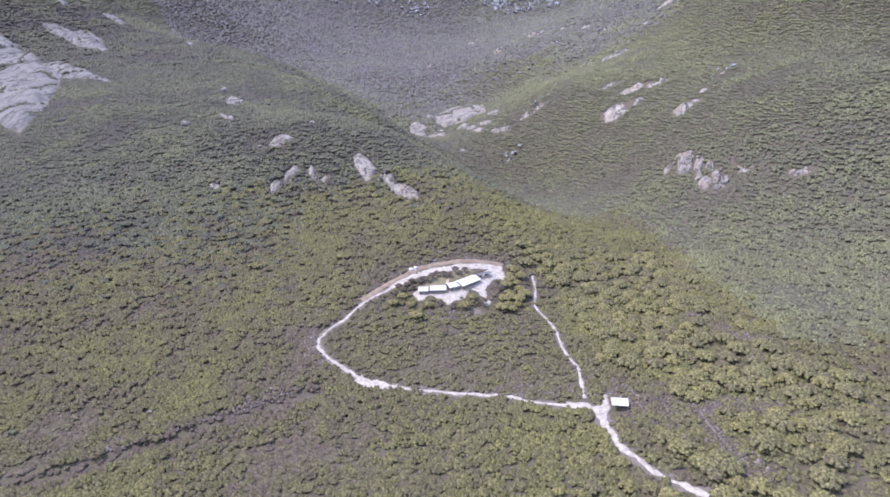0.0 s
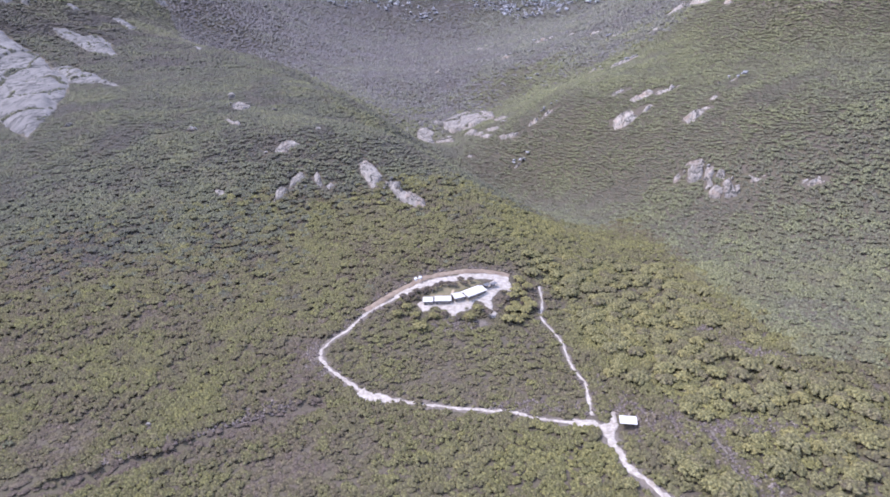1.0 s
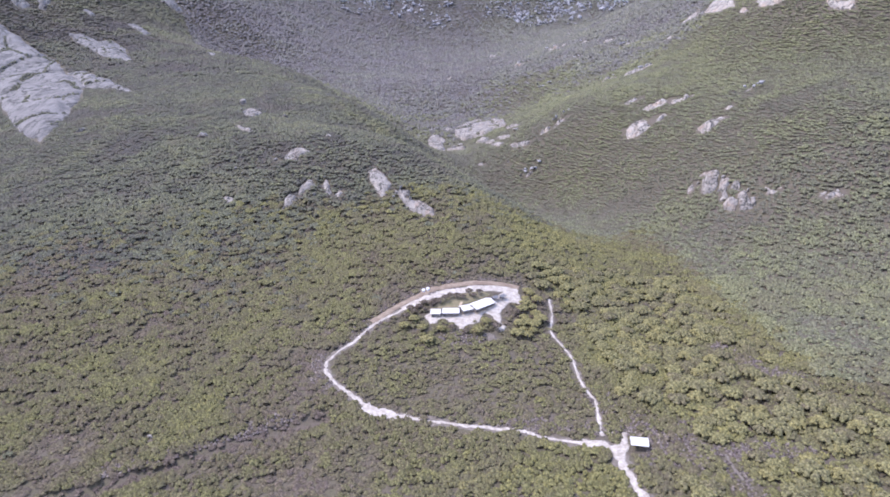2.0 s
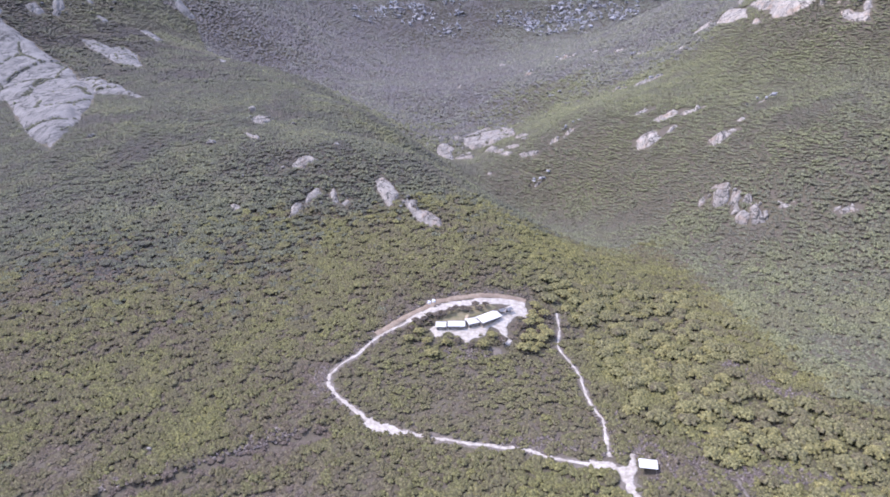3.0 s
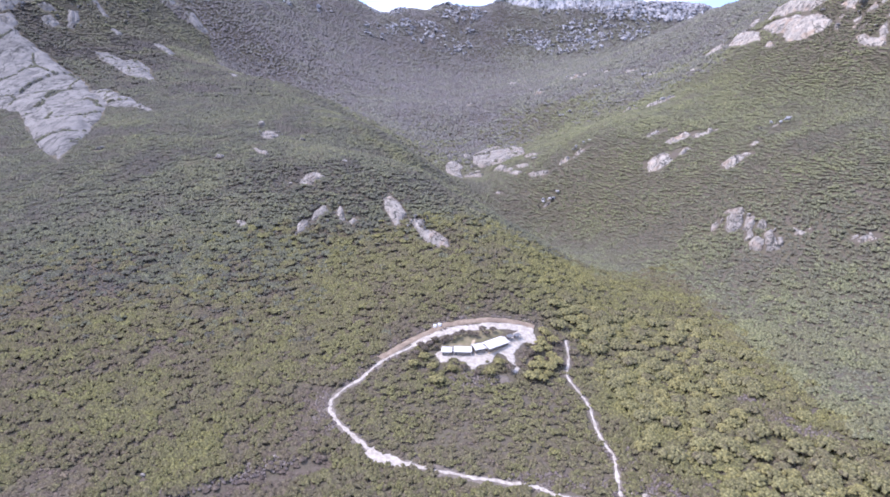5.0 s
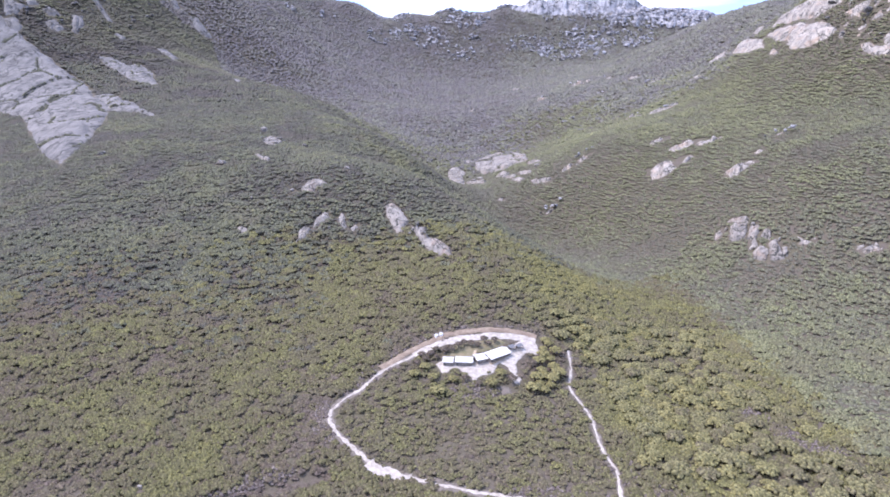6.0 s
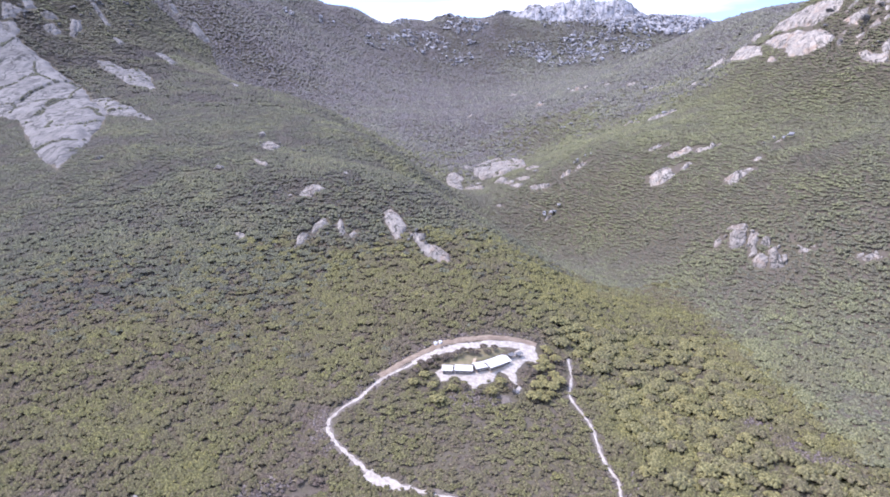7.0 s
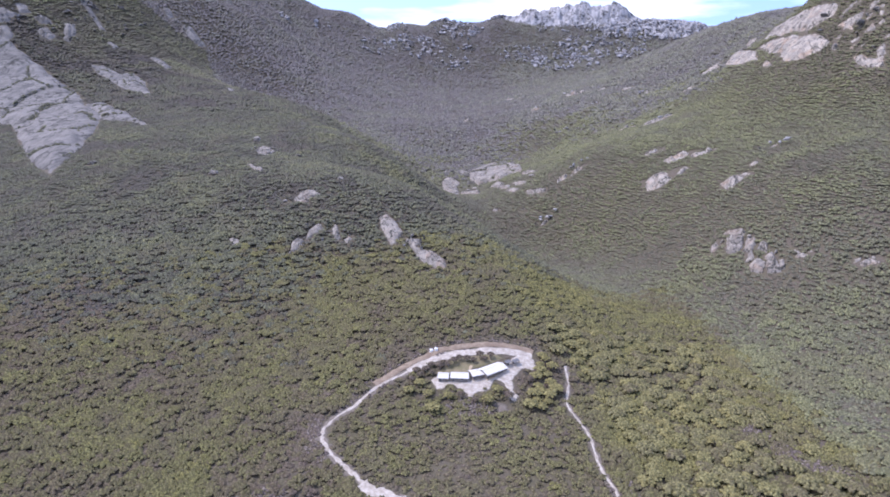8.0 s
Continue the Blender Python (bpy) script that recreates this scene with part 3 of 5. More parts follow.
for n, ring in enumerate(([(-682, 1131), (-676, 1138), (-618, 1085), (-624, 1080)],
                          [(-604, 1342), (-597, 1364), (-550, 1328), (-561, 1310)],
                          [(-678, 1005), (-672, 1019), (-652, 1005), (-656, 990)],
                          [(-656, 1049), (-652, 1059), (-636, 1032), (-638, 1019)],
                          [(-733, 1004), (-718, 1011), (-714, 994), (-720, 983)],
                          [(-729, 1036), (-719, 1045), (-705, 1033), (-715, 1018)],
                          [(-697, 1027), (-686, 1041), (-671, 1033), (-684, 1019)],
                          [(-601, 1051), (-593, 1057), (-577, 1049), (-583, 1040)],
                          [(-538, 1063), (-522, 1071), (-489, 1042), (-496, 1026)],
                          [(-648, 1357), (-643, 1377), (-627, 1356), (-630, 1336)])):
    slab(ring, 3.5, 1.4, GRANITE, 181 + n, 9.0, "bare grey granite strip in scrub high on a hillside", edge=1.6, swell=3.0, steps=0.5, crack=0.5, lump=0.3).name = "rock_outcrop"
boulders([(-665, 1132, 18, 9), (-344, 564, 5, 4)], GRANITE, "large grey granite outcrop high on a hillside", "outcrops on the upper hillside", 43)
OUTCROPS = [(169, 615, 9.9, 6.3), (185, 588, 16.2, 6.1), (167, 564, 20.0, 11.3), (203, 508, 13.0, 12.8), (210, 759, 20.7, 10.7), (184, 780, 10.4, 11.9), (174, 1158, 20.1, 10.9), (112, 1114, 19.2, 10.5), (14, 1495, 20.6, 12.2), (81, 1410, 22.5, 10.6), (91, 648, 8.5, 8.9), (107, 647, 7.5, 6.9), (70, 600, 5.4, 10.1), (24, 648, 5.4, 4.8), (49, 633, 3.3, 9.4), (218, 1118, 11.4, 6.4), (246, 1058, 10.1, 6.1), (255, 980, 12.3, 7.6), (166, 1057, 5.0, 8.0), (192, 1000, 7.9, 7.6), (281, 874, 12.8, 5.1), (-13, 1164, 10.9, 9.4), (205, 579, 8.5, 9.9), (199, 391, 4.8, 6.0), (243, 541, 2.8, 4.4), (221, 520, 4.9, 4.2), (222, 366, 7.3, 4.5)]   # x, y, half width, height


def ledge(x, y, wide, tall, n):
    """A low outcrop: one broad irregular slab with smaller ones broken off beside it."""
    rng = np.random.default_rng(200 + n)
    room = max(0.0, y - 760) / 60   # open heath in front of it
    BARE.append((x, y - room, 0.9 * wide, 0.3 * wide + room, 0))
    for k in range(3 if wide > 5 else 2):
        w = max(1.6, wide * (0.72 if k == 0 else rng.uniform(0.22, 0.38)))
        cx, cy = (x - 0.22 * wide, y) if k == 0 else (x + wide * rng.uniform(0.45, 0.85) * (1 if k == 1 else -1), y + wide * rng.uniform(-0.5, 0.5))
        a = np.sort(rng.uniform(0, 6.283, 9))
        ring = [(cx + math.cos(t) * w * rng.uniform(0.75, 1.15), cy + math.sin(t) * w * 0.8 * rng.uniform(0.7, 1.15)) for t in a]
        slab(ring, tall * (0.58 if k == 0 else 0.5), max(0.4, w / 12), GRANITE_CLIFF, 211 + 5 * n + k, max(3.0, wide * 0.5), "low pale granite outcrop in valley heath",
             edge=0.14 * w + 0.1, swell=0.5 * tall + 0.6, steps=0.7, crack=0.7, stretch=0.6).name = "rock_outcrop"


for n, row in enumerate(OUTCROPS):
    ledge(*row, n)
for n, (x, y, wide) in enumerate(((370, 697, 8), (371, 661, 6), (379, 671, 8), (357, 676, 4), (363, 659, 5), (371, 642, 6), (348, 643, 4), (368, 624, 5), (364, 696, 4), (376, 690, 6), (375, 632, 5), (352, 636, 3))):
    ledge(x, y, wide * 0.8, 6.0, 40 + n)

boulders([(-33, 828, 4, 3.5), (2, 765, 4, 3), (25, 742, 4, 3), (-19, 745, 4, 3), (-6, 763, 3.5, 3), (64, 700, 4, 2.5)], GRANITE_PALE, "pale granite boulder beside a broad rock pavement", "boulders round the pavement", 48)

for n, (ring, high) in enumerate((
        ([(175, 452), (179, 452), (184, 446), (185, 440), (183, 437), (179, 445)], 2.6), ([(170, 431), (175, 445), (182, 436), (180, 428), (175, 424), (171, 426)], 4.0), ([(177, 422), (182, 431), (186, 427), (185, 423), (180, 416)], 3.2),
        ([(183, 416), (186, 420), (189, 416), (186, 409)], 3.6), ([(173, 398), (175, 405), (180, 408), (182, 400), (177, 391)], 3.4), ([(179, 390), (184, 407), (188, 406), (187, 395), (185, 385), (181, 387)], 3.6),
        ([(174, 410), (178, 417), (181, 416), (179, 409)], 2.6), ([(184, 387), (188, 397), (190, 394), (187, 386)], 2.4), ([(163, 439), (166, 447), (170, 448), (169, 441)], 1.6), ([(197, 399), (199, 393), (199, 390), (197, 395)], 1.4))):
    slab(ring, high, 0.5, GRANITE_PALE, 151 + n, 5.0, "jointed pale granite block of a tumbled tor in scrub", edge=0.8, swell=1.1, steps=0.5, crack=0.6, lump=0.3).name = "rock_outcrop"
boulders([(172, 444, 1.8, 2.6), (184, 431, 1.8, 2.8), (189, 404, 1.6, 2.4), (176, 409, 1.6, 2.2)], GRANITE_PALE, "rounded pale granite boulder on a tor", "boulders of the tor", 47)


def boulder_field(name, fields, material, seed, label):
    """Countless boulders strewn over stretches of slope: x, y, rx, ry, number, smallest, largest."""
    rng = np.random.default_rng(seed)
    bm = bmesh.new()
    bmesh.ops.create_icosphere(bm, subdivisions=1, radius=1.0)
    ball, tri = np.array([q.co[:] for q in bm.verts]), np.array([[q.index for q in f.verts] for f in bm.faces])
    bm.free()
    verts, faces = [], []
    for cx, cy, rx, ry, count, small, large in fields:
        a, r = rng.uniform(0, 6.283, count), np.sqrt(rng.uniform(0, 1, count))
        x, y = cx + rx * r * np.cos(a), cy + ry * r * np.sin(a)
        clump = rough(x, y, 45, seed + 2) + 0.25 * rng.normal(0, 1, len(x)) > -0.15
        x, y = x[clump], y[clump]
        z = ground_z(x, y)
        for px, py, pz in zip(x, y, z):
            s = (small + (large - small) * rng.random() ** 2.2) * (1.35 if py > 1700 else 1.0)
            v = ball * rng.uniform(0.55, 1.25, (len(ball), 1)) * (s * rng.uniform(0.7, 1.9), s * rng.uniform(0.6, 1.0), s * rng.uniform(0.45, 1.0))
            t = rng.uniform(0, 3.14)
            v = np.c_[v[:, 0] * math.cos(t) - v[:, 1] * math.sin(t), v[:, 0] * math.sin(t) + v[:, 1] * math.cos(t), v[:, 2]]
            verts.append(v + (px, py, pz + 0.35 * s + (4.2 if py > 1700 else 3.0)))
            faces.append(tri + len(ball) * len(faces))
    ob = new(name, mesh_of(name, np.concatenate(verts), np.concatenate(faces), material))
    return tagged(ob, label, "boulders", kind="stuff")


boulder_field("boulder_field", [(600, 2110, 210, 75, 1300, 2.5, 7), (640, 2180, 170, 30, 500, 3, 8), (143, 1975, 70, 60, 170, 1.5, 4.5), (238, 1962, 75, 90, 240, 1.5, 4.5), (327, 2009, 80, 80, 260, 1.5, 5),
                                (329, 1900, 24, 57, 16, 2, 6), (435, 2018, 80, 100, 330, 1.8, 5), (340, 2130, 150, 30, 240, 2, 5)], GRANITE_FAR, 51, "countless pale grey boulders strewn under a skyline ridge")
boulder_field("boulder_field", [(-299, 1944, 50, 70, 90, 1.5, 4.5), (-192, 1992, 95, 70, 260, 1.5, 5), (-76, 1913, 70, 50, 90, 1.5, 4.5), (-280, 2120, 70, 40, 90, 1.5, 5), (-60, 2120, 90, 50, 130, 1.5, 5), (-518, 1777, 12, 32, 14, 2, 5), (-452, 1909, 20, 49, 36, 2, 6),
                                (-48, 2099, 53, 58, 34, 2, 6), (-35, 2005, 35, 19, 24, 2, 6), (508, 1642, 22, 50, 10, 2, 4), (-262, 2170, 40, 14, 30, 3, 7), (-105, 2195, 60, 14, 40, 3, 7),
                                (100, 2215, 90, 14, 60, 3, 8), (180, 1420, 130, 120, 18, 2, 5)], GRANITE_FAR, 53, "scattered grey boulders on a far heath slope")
boulder_field("boulder_field", [(a, b, 9 + 0.004 * b, 5, 7, 0.9, 2.4) for a, b in ((170, 1187), (112, 1125), (216, 1130), (189, 1003), (253, 982), (212, 755), (184, 784), (72, 1447), (120, 917), (89, 1020), (104, 655), (70, 602), (242, 539))], GRANITE_FAR, 57, "pale rocks lying in low heath on a valley floor")
boulder_field("boulder_field", [(150, 1150, 130, 240, 50, 0.8, 2.4), (372, 660, 35, 70, 46, 1.2, 4.5), (-690, 1060, 90, 80, 130, 1.2, 4.5), (-640, 1150, 60, 90, 60, 1.2, 4), (-520, 700, 60, 50, 14, 1.2, 3.5), (-130, 440, 60, 30, 16, 0.7, 2.2), (-112, 418, 10, 10, 26, 0.4, 1.3), (-100, 429, 10, 7, 20, 0.4, 1.2), (-84, 416, 8, 7, 16, 0.4, 1.1), (-36, 400, 9, 12, 26, 0.4, 1.3), (-124, 468, 12, 9, 16, 0.5, 1.4), (-196, 600, 14, 20, 16, 0.5, 1.6), (-165, 424, 12, 8, 14, 0.4, 1.2)], GRANITE, 55,
              "small grey boulders scattered through hillside scrub")

# ---------------------------------------------------------------- the camp
YARD = [(-17.1, 270.9), (-13.0, 274.0), (1.5, 274.0), (6.5, 276.5), (14.2, 280.0), (18.7, 284.5), (22.0, 290.0), (29.0, 291.8), (29.9, 286.0), (29.0, 280.0), (23.9, 280.6), (19.1, 271.8), (20.6, 261.5), (19.6, 257.6), (17.7, 258.7),
        (16.4, 266.2), (14.0, 270.6), (11.5, 271.1), (8.9, 264.4), (5.6, 262.9), (4.0, 262.9), (1.6, 259.0), (0.4, 254.6), (-1.2, 256.5), (-0.5, 261.5), (-3.4, 264.7), (-6.8, 267.9), (-10.9, 265.4), (-14.1, 264.2)]
tagged(new("yard", sheet("yard", YARD, 0.16, 0.5, SAND, 61, 0.0, 1.2, 0.3)), "bare white sand yard round low huts", "yard", kind="structure")
LAWN = [(-14.5, 276.0), (-11.0, 281.0), (-7.5, 285.0), (-1.4, 287.2), (4.8, 288.6), (12.0, 289.4), (15.5, 287.5), (11.0, 283.0), (2.0, 278.5), (-1.2, 275.2), (-8.1, 275.2)]
tagged(new("lawn", sheet("lawn", LAWN, 0.22, 0.5, DRY_GRASS, 67, 0.0, 1.0, 0.4)), "dry yellow green grass between huts and track", "grass", kind="structure")
YARD_LOW = [(11.2, 256.4), (16.0, 256.3), (16.9, 251.0), (12.2, 250.2)]
tagged(new("yard", sheet("yard", YARD_LOW, 0.16, 0.5, VERGE, 63, 0.0, 0.8, 0.3)), "small bare patch of brown sandy soil among trees", "yard", kind="structure")
APRON = [(40.4, 183.1), (44.4, 181.5), (47.9, 180.7), (49.5, 178.0), (52.6, 178.5), (54.4, 184.2), (55.5, 184.0), (55.0, 176.4), (53.0, 173.3), (51.9, 169.7), (52.1, 163.4),
         (52.5, 159.4), (51.1, 159.7), (49.2, 166.5), (48.3, 174.4), (44.8, 177.5), (40.8, 177.0)]
tagged(new("yard", sheet("yard", APRON, 0.20, 0.4, SAND, 65, 0.0, 0.7, 0.3)), "wide white sandy apron where tracks meet", "yard", kind="structure")
BARE_RINGS.extend([YARD, YARD_LOW, APRON, LAWN])


def box(bm, x0, x1, y0, y1, z0, z1, bevel=0.0):
    m = Matrix.LocRotScale(((x0 + x1) / 2, (y0 + y1) / 2, (z0 + z1) / 2), None, (x1 - x0, y1 - y0, z1 - z0))
    made = bmesh.ops.create_cube(bm, size=1.0, matrix=m)["verts"]
    if bevel:
        edges = list({e for v in made for e in v.link_edges})
        bmesh.ops.bevel(bm, geom=edges, offset=bevel, segments=1, affect="EDGES")


def boxed(name, dims, material, parent, label="", bevel=0.0):
    bm = bmesh.new()
    box(bm, *dims, bevel)
    return part(name, bm, material, parent, label)


def roof_sheet(length, run, rise, thick=0.05, pitch=0.20):
    """A ribbed sheet-metal roof plane; its low edge lies on the x axis."""
    n = max(2, int(length / pitch))
    xs = np.linspace(-length / 2, length / 2, 2 * n + 1)
    up = np.where(np.arange(2 * n + 1) % 2 == 0, 0.0, 0.035)
    rows = []
    for t in (0.0, 0.5, 1.0):
        rows.append(np.c_[xs, np.full(len(xs), t * run), t * rise + up])
    top = np.concatenate(rows)
    low = top - (0, 0, thick)
    w, v = len(xs), np.concatenate([top, low])
    i = (np.arange(2)[:, None] * w + np.arange(w - 1)[None]).ravel()
    f = [np.c_[i, i + 1, i + w + 1, i + w], np.c_[i + w, i + w + 1, i + 1, i][:, :] + 3 * w]
    k = np.arange(w - 1)
    f.append(np.c_[k + 1, k, k + 3 * w, k + 1 + 3 * w])
    f.append(np.c_[k + 2 * w, k + 1 + 2 * w, k + 1 + 5 * w, k + 5 * w])
    return v, np.concatenate(f)


def hut(x, y, turn, length, depth, wall, rise, label, porch=0.0, windows=2):
    """A low hut with a gabled sheet roof, its front along the local x axis at y = 0."""
    z = min(gz(x + dx, y + dy) for dx in (-3, 0, 3) for dy in (0, 5)) + 0.25
    top = thing("hut", pose(x, y, z, 0, 0, turn), label, "hut")
    half = length / 2
    boxed("floor", (-half, half, -porch, depth, -0.6, 0.0), DECKING, top, "raised timber floor on low stumps")
    gap = length / (windows + 1)
    bm = bmesh.new()   # front wall, built round its openings
    spans, last = [], -half
    for k in range(windows):
        c = -half + gap * (k + 1)
        spans.append((last, c - 0.6))
        last = c + 0.6
        box(bm, c - 0.6, c + 0.6, 0, 0.1, 0, 0.9)
        box(bm, c - 0.6, c + 0.6, 0, 0.1, 1.9, wall)
    spans.append((last, half))
    for a, b in spans:
        box(bm, a, b, 0, 0.1, 0, wall)
    part("wall", bm, WALL_TIMBER, top)
    boxed("wall", (-half, half, depth - 0.1, depth, 0, wall), WALL_TIMBER, top)
    for sx in (-1, 1):
        bm = bmesh.new()
        x0, x1 = sorted((sx * half, sx * (half - 0.1)))
        ring = [(0.1, 0), (depth - 0.1, 0), (depth - 0.1, wall), (depth / 2, wall + rise * 0.95), (0.1, wall)]
        a = [bm.verts.new((x0, py, pz)) for py, pz in ring]
        b = [bm.verts.new((x1, py, pz)) for py, pz in ring]
        bm.faces.new(a)
        bm.faces.new(b[::-1])
        for k in range(5):
            bm.faces.new((a[k], b[k], b[(k + 1) % 5], a[(k + 1) % 5]))
        part("wall", bm, WALL_TIMBER, top)
    for k in range(windows):
        c = -half + gap * (k + 1)
        bm = bmesh.new()
        for dims in ((c - 0.6, c - 0.54, -0.02, 0.08, 0.9, 1.9), (c + 0.54, c + 0.6, -0.02, 0.08, 0.9, 1.9), (c - 0.54, c + 0.54, -0.02, 0.08, 0.9, 0.96),
                     (c - 0.54, c + 0.54, -0.02, 0.08, 1.84, 1.9), (c - 0.03, c + 0.03, -0.02, 0.08, 0.96, 1.84)):
            box(bm, *dims)
        win = part("window", bm, ROOF_WHITE, top, "white-framed window")
        boxed("pane", (c - 0.54, c - 0.03, 0.02, 0.04, 0.96, 1.84), GLASS, win)
        boxed("pane", (c + 0.03, c + 0.54, 0.02, 0.04, 0.96, 1.84), GLASS, win)
    door = boxed("door", (-half + 0.35, -half + 1.15, -0.04, 0.0, 0.02, 2.0), TRIM_DARK, top, "dark timber door")
    boxed("handle", (-half + 1.02, -half + 1.08, -0.09, -0.04, 0.98, 1.04), ROOF_WHITE, door)
    over, run = 0.45, depth / 2 + 0.45
    fall = rise * run / (depth / 2)
    v, f = roof_sheet(length + 2 * over, run + porch, fall + porch * 0.22)
    front = v + (0, depth / 2 - run - porch, wall + rise - fall - porch * 0.22 + 0.05)
    part("roof_panel", mesh_of("roof_panel", front, f, ROOF_WHITE), ROOF_WHITE, top, "white ribbed sheet roof")
    v, f = roof_sheet(length + 2 * over, run, fall)
    back = v * (-1, -1, 1) + (0, depth / 2 + run, wall + rise - fall + 0.05)
    part("roof_panel", mesh_of("roof_panel", back, f, ROOF_WHITE), ROOF_WHITE, top, "white ribbed sheet roof")
    boxed("ridge_cap", (-half - over, half + over, depth / 2 - 0.18, depth / 2 + 0.18, wall + rise + 0.05, wall + rise + 0.11), ROOF_WHITE, top)
    low = wall + rise - fall - porch * 0.22
    boxed("gutter", (-half - over, half + over, depth / 2 - run - porch - 0.12, depth / 2 - run - porch, low - 0.06, low + 0.04), TRIM_DARK, top, "dark gutter")
    boxed("gutter", (-half - over, half + over, depth / 2 + run, depth / 2 + run + 0.12, wall + rise - fall - 0.06, wall + rise - fall + 0.04), TRIM_DARK, top, "dark gutter")
    if porch:
        n = max(2, int(length / 3))
        for k in range(n + 1):
            px = -half + 0.1 + (length - 0.2) * k / n
            boxed("post", (px - 0.05, px + 0.05, -porch + 0.05, -porch + 0.15, 0, low + 0.25), WALL_TIMBER, top)
    BARE.append((x, y + depth / 2, half + 0.8, depth / 2 + 1.2, turn))
    c, s = math.cos(radians(turn)), math.sin(radians(turn))
    BARE[-1] = (x - s * depth / 2, y + c * depth / 2, half + 0.8, depth / 2 + 1.2, turn)
    return top


hut(-11.3, 269.6, -2, 4.0, 4.6, 2.0, 0.8, "small timber hut with a white sheet roof on sand", 0.0, 1)
hut(-4.1, 269.4, -1, 7.2, 4.8, 2.0, 0.8, "timber hut with a white sheet roof on sand", 0.0, 2)
hut(4.6, 271.4, 24, 6.0, 5.0, 2.1, 0.8, "low timber wing of a lodge with a white sheet roof", 0.0, 2)
hut(12.1, 274.4, 39, 11.2, 5.6, 2.3, 0.9, "long timber lodge with a white sheet roof and porch", 0.5, 4)


def lean_to(x, y, turn, length, depth, height, roof, label):
    """An open shelter: posts, rails and one sloping sheet roof."""
    top = thing("shelter", pose(x, y, gz(x, y) + 0.1, 0, 0, turn), label, "shed")
    for sx in (-1, 1):
        for py in (0.1, depth - 0.1):
            boxed("post", (sx * (length / 2 - 0.1) - 0.06, sx * (length / 2 - 0.1) + 0.06, py - 0.06, py + 0.06, -0.5, height + 0.12 * py), WALL_TIMBER, top)
    for py in (0.1, depth - 0.1):
        boxed("beam", (-length / 2, length / 2, py - 0.05, py + 0.05, height - 0.14 + 0.12 * py, height + 0.12 * py), WALL_TIMBER, top)
    boxed("wall", (-length / 2, length / 2, depth - 0.04, depth, 0, height + 0.3), WALL_TIMBER, top, "dark boarded back wall")
    v, f = roof_sheet(length + 0.6, depth + 0.6, 0.12 * (depth + 0.6))
    part("roof_panel", mesh_of("roof_panel", v + (0, -0.3, height + 0.08), f, roof), roof, top)
    BARE.append((x, y + depth / 2, length / 2 + 0.6, depth / 2 + 1.4, turn))
    return top


lean_to(57.2, 173.6, -10, 5.0, 3.2, 2.2, ROOF_WHITE, "open shed with a white sheet roof beside a sandy track")
lean_to(18.0, 281.0, 35, 2.6, 1.8, 2.0, ROOF_DARK, "small dark-roofed shelter on white sand")
lean_to(21.6, 282.4, 35, 2.8, 1.8, 2.0, ROOF_DARK, "small dark-roofed shelter at the edge of a track")


def water_tank(x, y, r, h):
    top = thing("water_tank", pose(x, y, gz(x, y) + 0.35), "squat white water tank on a cut earth bank", "tank", "water tanks")
    bm = bmesh.new()
    bmesh.ops.create_cone(bm, cap_ends=True, segments=28, radius1=r, radius2=r, depth=h, matrix=pose(0, 0, h / 2))
    part("body", bm, TANK_WHITE, top, smooth=False)
    bm = bmesh.new()
    bmesh.ops.create_cone(bm, cap_ends=True, segments=28, radius1=r + 0.04, radius2=0.25, depth=0.35, matrix=pose(0, 0, h + 0.175))
    part("lid", bm, TANK_WHITE, top)
    bm = bmesh.new()
    bmesh.ops.create_cone(bm, cap_ends=True, segments=16, radius1=0.25, radius2=0.25, depth=0.12, matrix=pose(0, 0, h + 0.40))
    part("hatch", bm, TRIM_DARK, top)
    for k in range(3):
        bm = bmesh.new()
        bmesh.ops.create_cone(bm, cap_ends=False, segments=28, radius1=r + 0.025, radius2=r + 0.025, depth=0.05, matrix=pose(0, 0, h * (k + 1) / 4))
        part("hoop", bm, TANK_WHITE, top)
    BARE.append((x, y, r + 0.6, r + 1.5, 0))


water_tank(-17.9, 291.2, 0.8, 1.1)
water_tank(-15.7, 291.9, 0.8, 1.1)

# boardwalk between the huts
walkway = thing("boardwalk", pose(0.3, 276.4, gz(0.8, 280.0) + 0.35, 0, 0, 82), "narrow timber boardwalk over dry grass behind huts", "boardwalk")
for sy in (-0.55, 0.45):
    boxed("bearer", (-0.2, 7.6, sy, sy + 0.1, -0.35, 0.0), WALL_TIMBER, walkway)
for k in range(36):
    boxed("plank", (k * 0.205, k * 0.205 + 0.185, -0.65, 0.65, 0.0, 0.035), DECKING, walkway)

